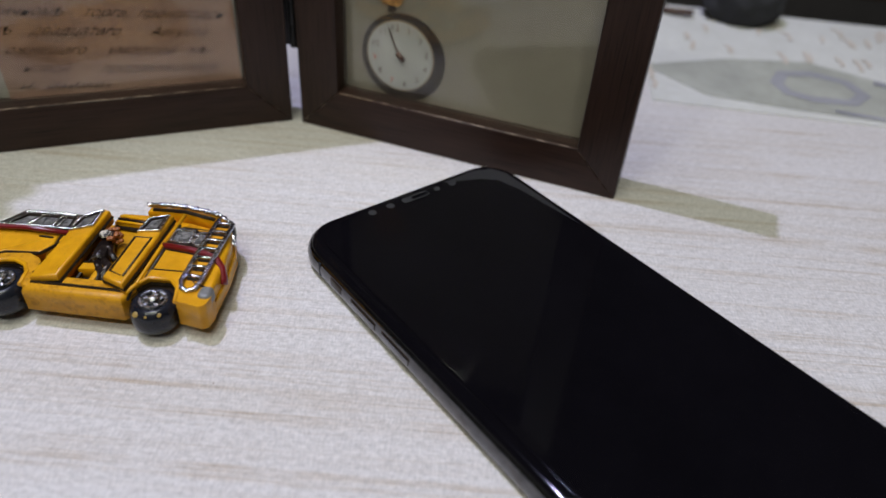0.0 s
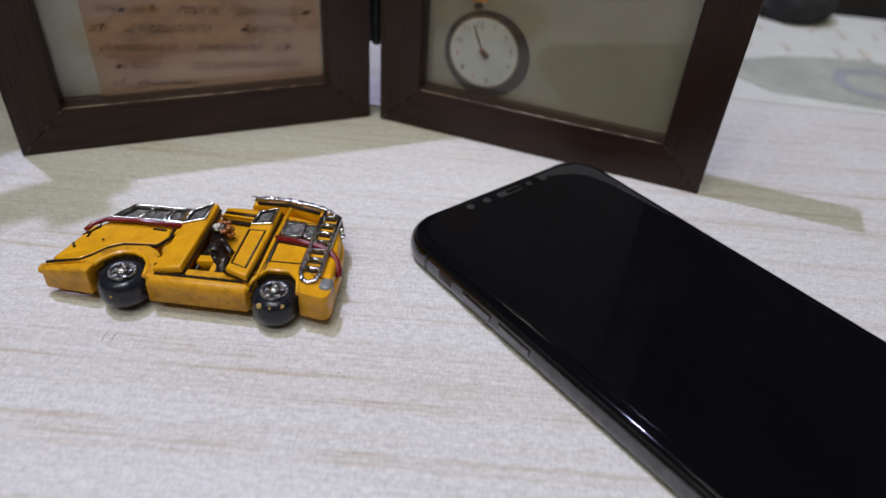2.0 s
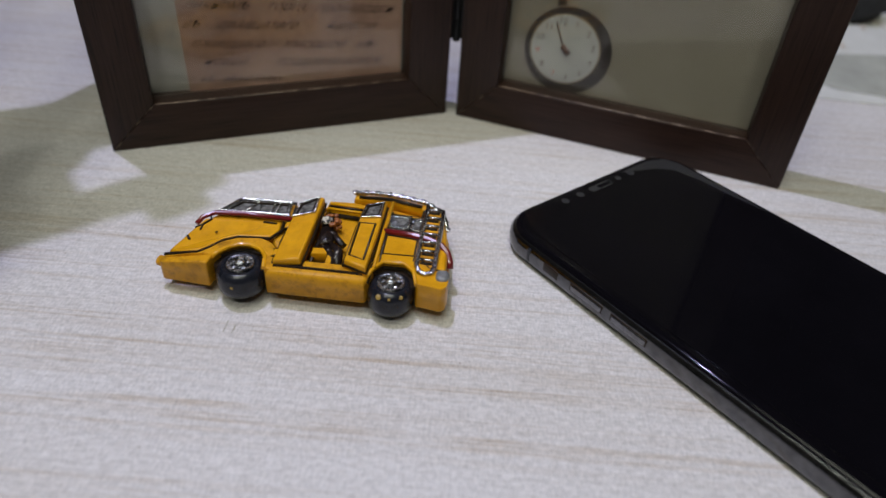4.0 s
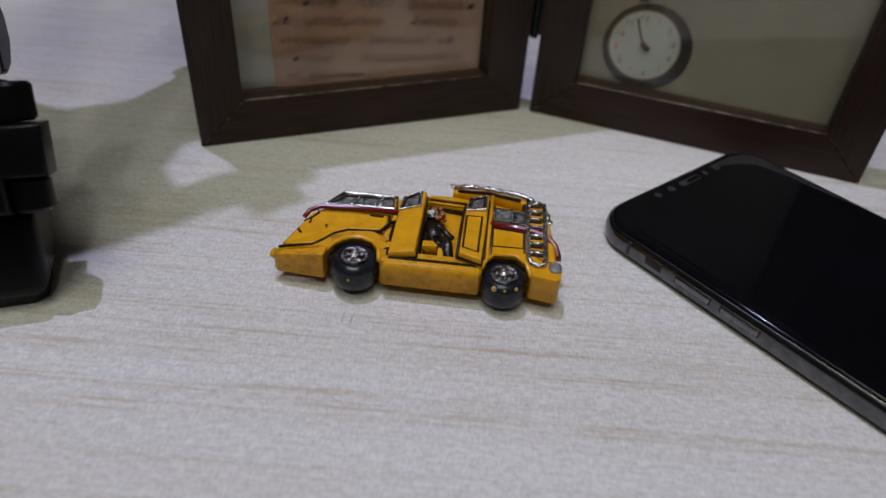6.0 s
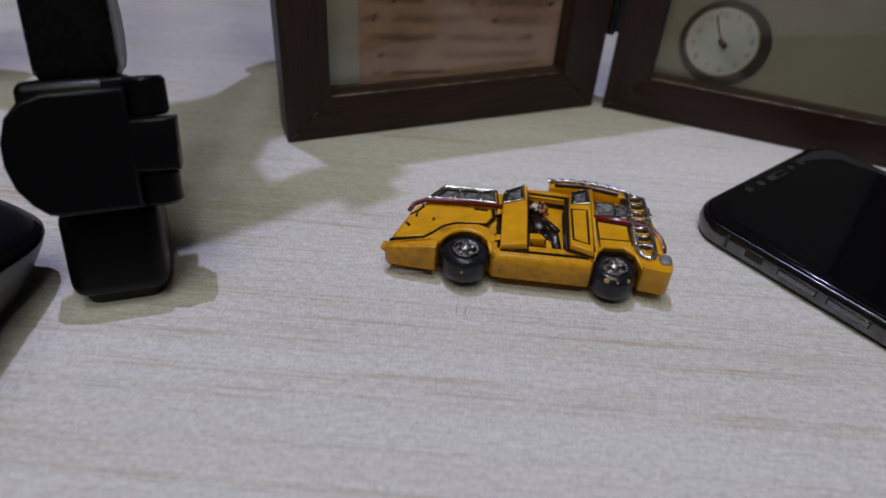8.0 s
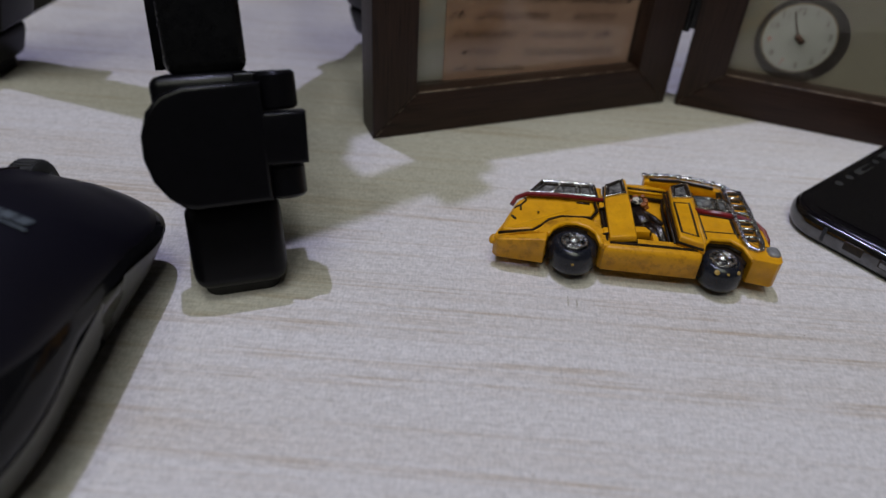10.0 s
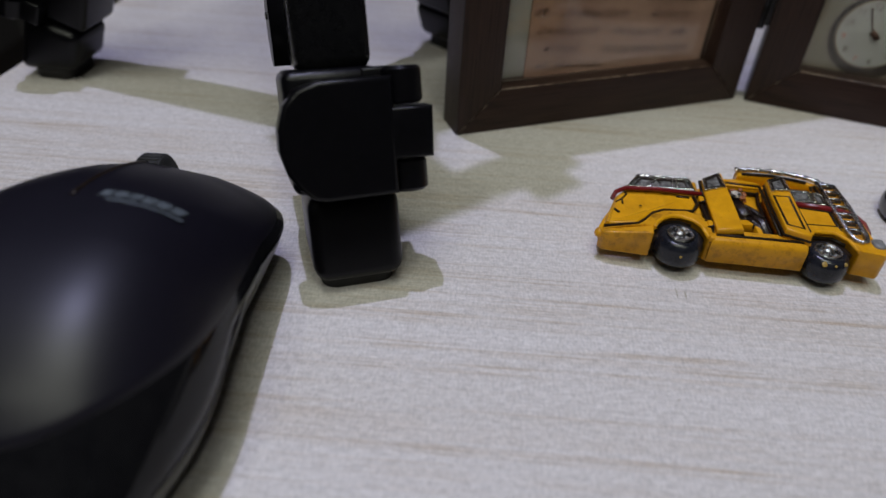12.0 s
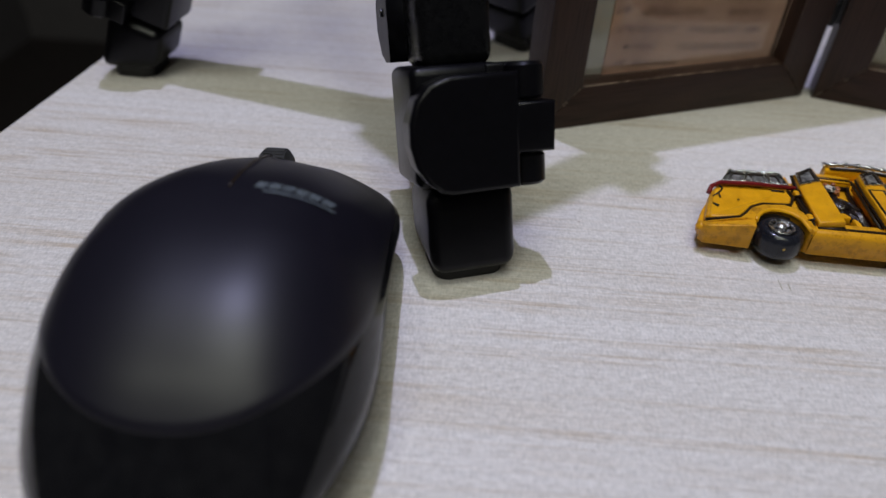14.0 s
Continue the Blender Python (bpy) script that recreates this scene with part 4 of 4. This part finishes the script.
for foot in ((-182.2, 122.4), (-302.5, 223.0), (-163.0, 272.0)):
    tripod_leg(foot)
crown = lathe([(0, 0), (17, 0), (19, 2), (19, 20), (16, 24), (0, 24)], 32, None, Matrix.Translation((0, 0, 226)))
part("crown", crown, LEG_PLASTIC, tripod, "black crown that joins the legs")
# Neck and head are out of view, added to cast the slotted desk shadow.
part("neck", lathe([(0, 249), (9, 249), (10, 256), (8, 262), (13, 272), (13, 284), (9, 290.5), (0, 290.5)], 24, None, pose(4, -1, 0)), LEG_PLASTIC, tripod, "unseen ball joint added under the head")
head = None
for a0, n0, a1, n1 in ((0, 0, 27.9, 50), (43.1, 0, 56, 58), (28, 0, 43, 12), (28, 30, 43, 59), (36.8, -6.3, 50, 1)):
    head = box((a0 + a1) / 2, (n0 + n1) / 2, 297, a1 - a0, n1 - n0, 13, 1.5, 3, head)
head.transform(pose(7, -40, 0, 0, 0, 40))
part("shadow_head", head, LEG_PLASTIC, tripod, "unseen black tripod head shaped to cast its desk shadow")

# ---- computer mouse ----
mouse = thing("computer_mouse", pose(-0.2256, 0.0805, 0, 0, 0, 1.6), "black wireless computer mouse with satin shell and glossy rim", "computer mouse")
HL, HW = 48.0, 29.4


def lerp_tab(tab, v):
    """A smooth curve through a few (place, height) pairs."""
    k = 0
    while k < len(tab) - 2 and v > tab[k + 1][0]:
        k += 1
    (a, fa), (b_, fb) = tab[k], tab[k + 1]
    ma = (fb - tab[k - 1][1]) / (b_ - tab[k - 1][0]) if k else (fb - fa) / (b_ - a)
    mb = (tab[k + 2][1] - fa) / (tab[k + 2][0] - a) if k + 2 < len(tab) else (fb - fa) / (b_ - a)
    h, s = b_ - a, min(1.0, max(0.0, (v - a) / (b_ - a)))
    return (2 * s**3 - 3 * s**2 + 1) * fa + (s**3 - 2 * s**2 + s) * h * ma + (3 * s**2 - 2 * s**3) * fb + (s**3 - s**2) * h * mb


def corner(x, y):
    """How square the outline is: round at the palm, squarer at the buttons."""
    return (2.28 if x > 0 else 2.15) if y < 0 else (8.5 if x > 0 else 4.6)


def half_width(x, y):
    return HW if x > 0 else 29.6 + 2.0 * min(1.0, max(0.0, (y + 25) / 40))


def shell_point(rho, th):
    c, s = math.cos(th), math.sin(th)
    e = 2 / corner(c, s)
    ly = HL * math.copysign(abs(s) ** e, s)
    wx = half_width(c, ly) * math.copysign(abs(c) ** e, c)
    waist = 1 - 0.04 * math.exp(-((ly - 10) / 20) ** 2)
    x, y = wx * rho * waist, ly * rho
    return Vector((x, y, shell_height(x, y)))


def shell_height(x, y):
    ridge = lerp_tab([(-48, 10), (-39, 21), (-25, 33.0), (-8, 38.6), (11, 38.4), (26, 34.4), (41, 27.2), (48, 21.0)], y)
    edge = lerp_tab([(-48, 9), (-20, 14), (15, 16), (35, 14), (48, 11)], y)
    half = half_width(x, y) * (1 - min(0.97, abs(y / (HL * 1.06))) ** corner(x, y)) ** (1 / corner(x, y))
    fore = min(1.0, max(0.0, (y - 5) / 32))
    return edge + (ridge - edge) * max(0.0, 1 - min(1.0, abs(x) / half) ** (3.0 - 1.15 * fore)) ** (0.62 + 0.12 * fore)


def shell(r0, r1, rings, drop=0.0, n=96):
    """A belt of the shell; r0 and r1 give the fraction out from the middle at an angle."""
    b = bmesh.new()
    grid = []
    for i in range(rings + 1):
        row = []
        for k in range(n):
            th = 2 * math.pi * k / n
            rho = r0(th) + (r1(th) - r0(th)) * i / rings
            p = shell_point(min(rho, 1.0), th)
            p.z -= drop
            row.append(b.verts.new(p))
        grid.append(row)
    for p, q in zip(grid, grid[1:]):
        for k in range(n):
            j = (k + 1) % n
            b.faces.new((p[k], p[j], q[j], q[k]))
    return b, grid


def seam_at(th):
    back = max(0.0, -math.sin(th))
    return 0.965 - 0.27 * back


b, g = shell(lambda t: 0.02, seam_at, 26)
b.faces.new(g[0][::-1])
lip = [b.verts.new(v.co + Vector((0, 0, -1.2))) for v in g[-1]]
for k in range(len(lip)):
    j = (k + 1) % len(lip)
    b.faces.new((g[-1][k], g[-1][j], lip[j], lip[k]))
part("top_shell", b, MOUSE_TOP, mouse, "satin black upper shell", 50)
b, g = shell(lambda t: seam_at(t) - 0.02, lambda t: 1.0, 8, 0.45)
low = []
for fz, inset in ((0.75, 0.955), (0.4, 0.87), (0.12, 0.785)):
    low.append([b.verts.new((v.co.x * inset, v.co.y * (0.55 + 0.45 * inset), max(1.0, v.co.z * fz))) for v in g[-1]])
ring = g[-1]
for k in range(len(ring)):
    j = (k + 1) % len(ring)
    b.faces.new((ring[k], ring[j], low[0][j], low[0][k]))
    b.faces.new((low[0][k], low[0][j], low[1][j], low[1][k]))
    b.faces.new((low[1][k], low[1][j], low[2][j], low[2][k]))
b.faces.new(low[2][::-1])
part("rim", b, MOUSE_GLOSS, mouse, "glossy black rim and base", 60)
# side grip panels
for s in (1, -1):
    b = bmesh.new()
    rows = []
    for i in range(25):
        th = radians(-38 + 92 * i / 24) if s > 0 else radians(218 - 92 * i / 24)
        p = shell_point(1.0, th)
        col = []
        for fz, inset, push in ((0.93, 0.99, 0.35), (0.75, 0.955, 0.4), (0.4, 0.87, 0.4), (0.16, 0.797, 0.3)):
            col.append(b.verts.new((p.x * inset + s * push, p.y * (0.55 + 0.45 * inset), (p.z - 0.45) * fz)))
        rows.append(col)
    for p, q in zip(rows, rows[1:]):
        for k in range(3):
            b.faces.new((p[k], p[k + 1], q[k + 1], q[k]))
    part("side_panel", b, MOUSE_SIDE, mouse, "dark grey side grip", 60)
# seam between the buttons, wheel, printed mark, feet
seam_pts = [shell_point(abs(y) / HL, math.pi / 2) + Vector((0, 0, 0.02)) for y in range(11, 42, 2)]
part("button_seam", sweep([(p.x, p.y, p.z) for p in seam_pts], 0.35, 6), CAR_BLACK, mouse)
wheel_z = shell_height(0, 41.5)
slot = part("wheel_slot", slab(rounded(-4.6, 37, 4.6, 46, 1.6, 5), wheel_z - 9, wheel_z - 3.4, 0.3), RUBBER, mouse)
b = lathe([(0, -3.3), (6.6, -3.3), (7.4, -2.6), (7.5, 2.6), (6.6, 3.3), (0, 3.3)], 48, None, pose(0, 42, wheel_z - 7.0, 0, 90, 0))
wheel = part("scroll_wheel", b, RUBBER, mouse, "ribbed black scroll wheel")
for k in range(36):
    a = 2 * math.pi * k / 36
    part("rib", box(0, 42 + 7.5 * math.cos(a), wheel_z - 7.0 + 7.5 * math.sin(a), 4.6, 0.7, 0.5, 0.12, 1, None, None), RUBBER, wheel)
for x0, x1, dy, hh in [(4.4 + 2.36 * k, 6.4 + 2.36 * k, 0.3, 2.5) for k in range(6)] + [(6.0, 18.6, -2.0, 0.8)]:
    b = bmesh.new()
    cols = []
    for i in range(5):
        x = x0 + (x1 - x0) * i / 4
        row = []
        for yy in (12.5 + dy - hh / 2, 12.5 + dy + hh / 2):
            lean = (yy - 12.5 - dy) * 0.25
            row.append(b.verts.new((x + lean, yy, shell_height(x + lean, yy) + 0.1)))
        cols.append(row)
    for p, q in zip(cols, cols[1:]):
        b.faces.new((p[0], q[0], q[1], p[1]))
    part("printed_mark", b, LOGO, mouse, "small grey printed bars")
for x, y in ((0, 33), (0, -33)):
    part("glide_foot", slab(rounded(x - 10, y - 4, x + 10, y + 4, 3), 0, 1.3, 0.2), RUBBER, mouse)

# ---- printed sheet behind the frames ----
sheet = thing("printed_sheet", pose(0.12, 0.2710, 0, 0, 0, -5.2), "white paper sheet printed in tan and blue-grey on the desk", "paper sheet")
part("paper", slab([(-45, 0), (410, 0), (410, 120), (-45, 120)], 0, 0.5, 0.1), SHEET, sheet)
part("blue_patch", slab([(-46, 34), (-6, 52), (30, 58), (66, 40), (110, 36), (150, 20), (120, 2), (52, 3), (10, 6), (-22, 10)], 0.5, 0.8, 0), SHEET_BLUE, sheet, "blue-grey printed patch")
part("grey_ring", sweep([(x, y, 1.0) for x, y in [(10, 30), (15, 41), (28, 44), (41, 39), (45, 27), (38, 18), (22, 17), (13, 21)]], 2.9, 6, True, flat=0.12), SHEET_GREY, sheet, "grey printed ring")
part("grey_band", sweep([(54, 42, 1.0), (72, 34, 1.0), (86, 38, 1.0), (100, 24, 1.0), (84, 10, 1.0), (60, 14, 1.0)], 2.6, 6, flat=0.12), SHEET_GREY, sheet)
part("grey_band", sweep([(28, 8, 1.0), (52, 4, 1.0), (80, 7, 1.0), (112, 3, 1.0), (140, 6, 1.0)], 1.6, 6, flat=0.12), SHEET_GREY, sheet)
for k in range(90):
    x, y = random.uniform(-70, 190), random.choice((14, 30, 62, 76, 90, 104)) + random.uniform(-3, 3)
    if -40 < x < 110 and y < 58:
        continue
    s = random.uniform(3.5, 7)
    part("tan_mark", sweep([(x, y - s, 0.8), (x + 1.2, y, 0.8), (x + random.uniform(-2, 3), y + s, 0.8)], 1.2, 5, flat=0.16), SHEET_TAN, sheet)

# ---- dark things at the back of the desk ----
pouch = thing("black_pouch", pose(0.139, 0.378, 0.0005, 0, 0, -8), "soft black cloth pouch at the back of the desk", "pouch")
b = bmesh.new()
bmesh.ops.create_icosphere(b, subdivisions=4, radius=1)
for v in b.verts:
    n_ = noise.noise(v.co * 2.3) * 0.18
    v.co = Vector((v.co.x * 19 * (1 + n_), v.co.y * 15 * (1 + n_), max(0.0, (v.co.z * 0.9 + 0.55) * 17 * (1 + n_))))
part("cloth", b, CLOTH_BLACK, pouch)
part("strap", sweep([(-24, -8, 3), (-34, -6, 2), (-46, -1, 1.4), (-52, 3, 1.2)], 1.6, 8), BROWN_DULL, pouch, "brown strap")
crate = thing("storage_box", pose(0.275, 0.425, 0, 0, 0, -5), "dull brown storage box at the back of the desk", "box")
part("box_body", box(25, 12, 30, 190, 26, 60, 2, 2), BROWN_DULL, crate)
part("lid", box(25, 12, 62, 194, 30, 6, 1.5, 2), CLOTH_BLACK, crate, "black lid")
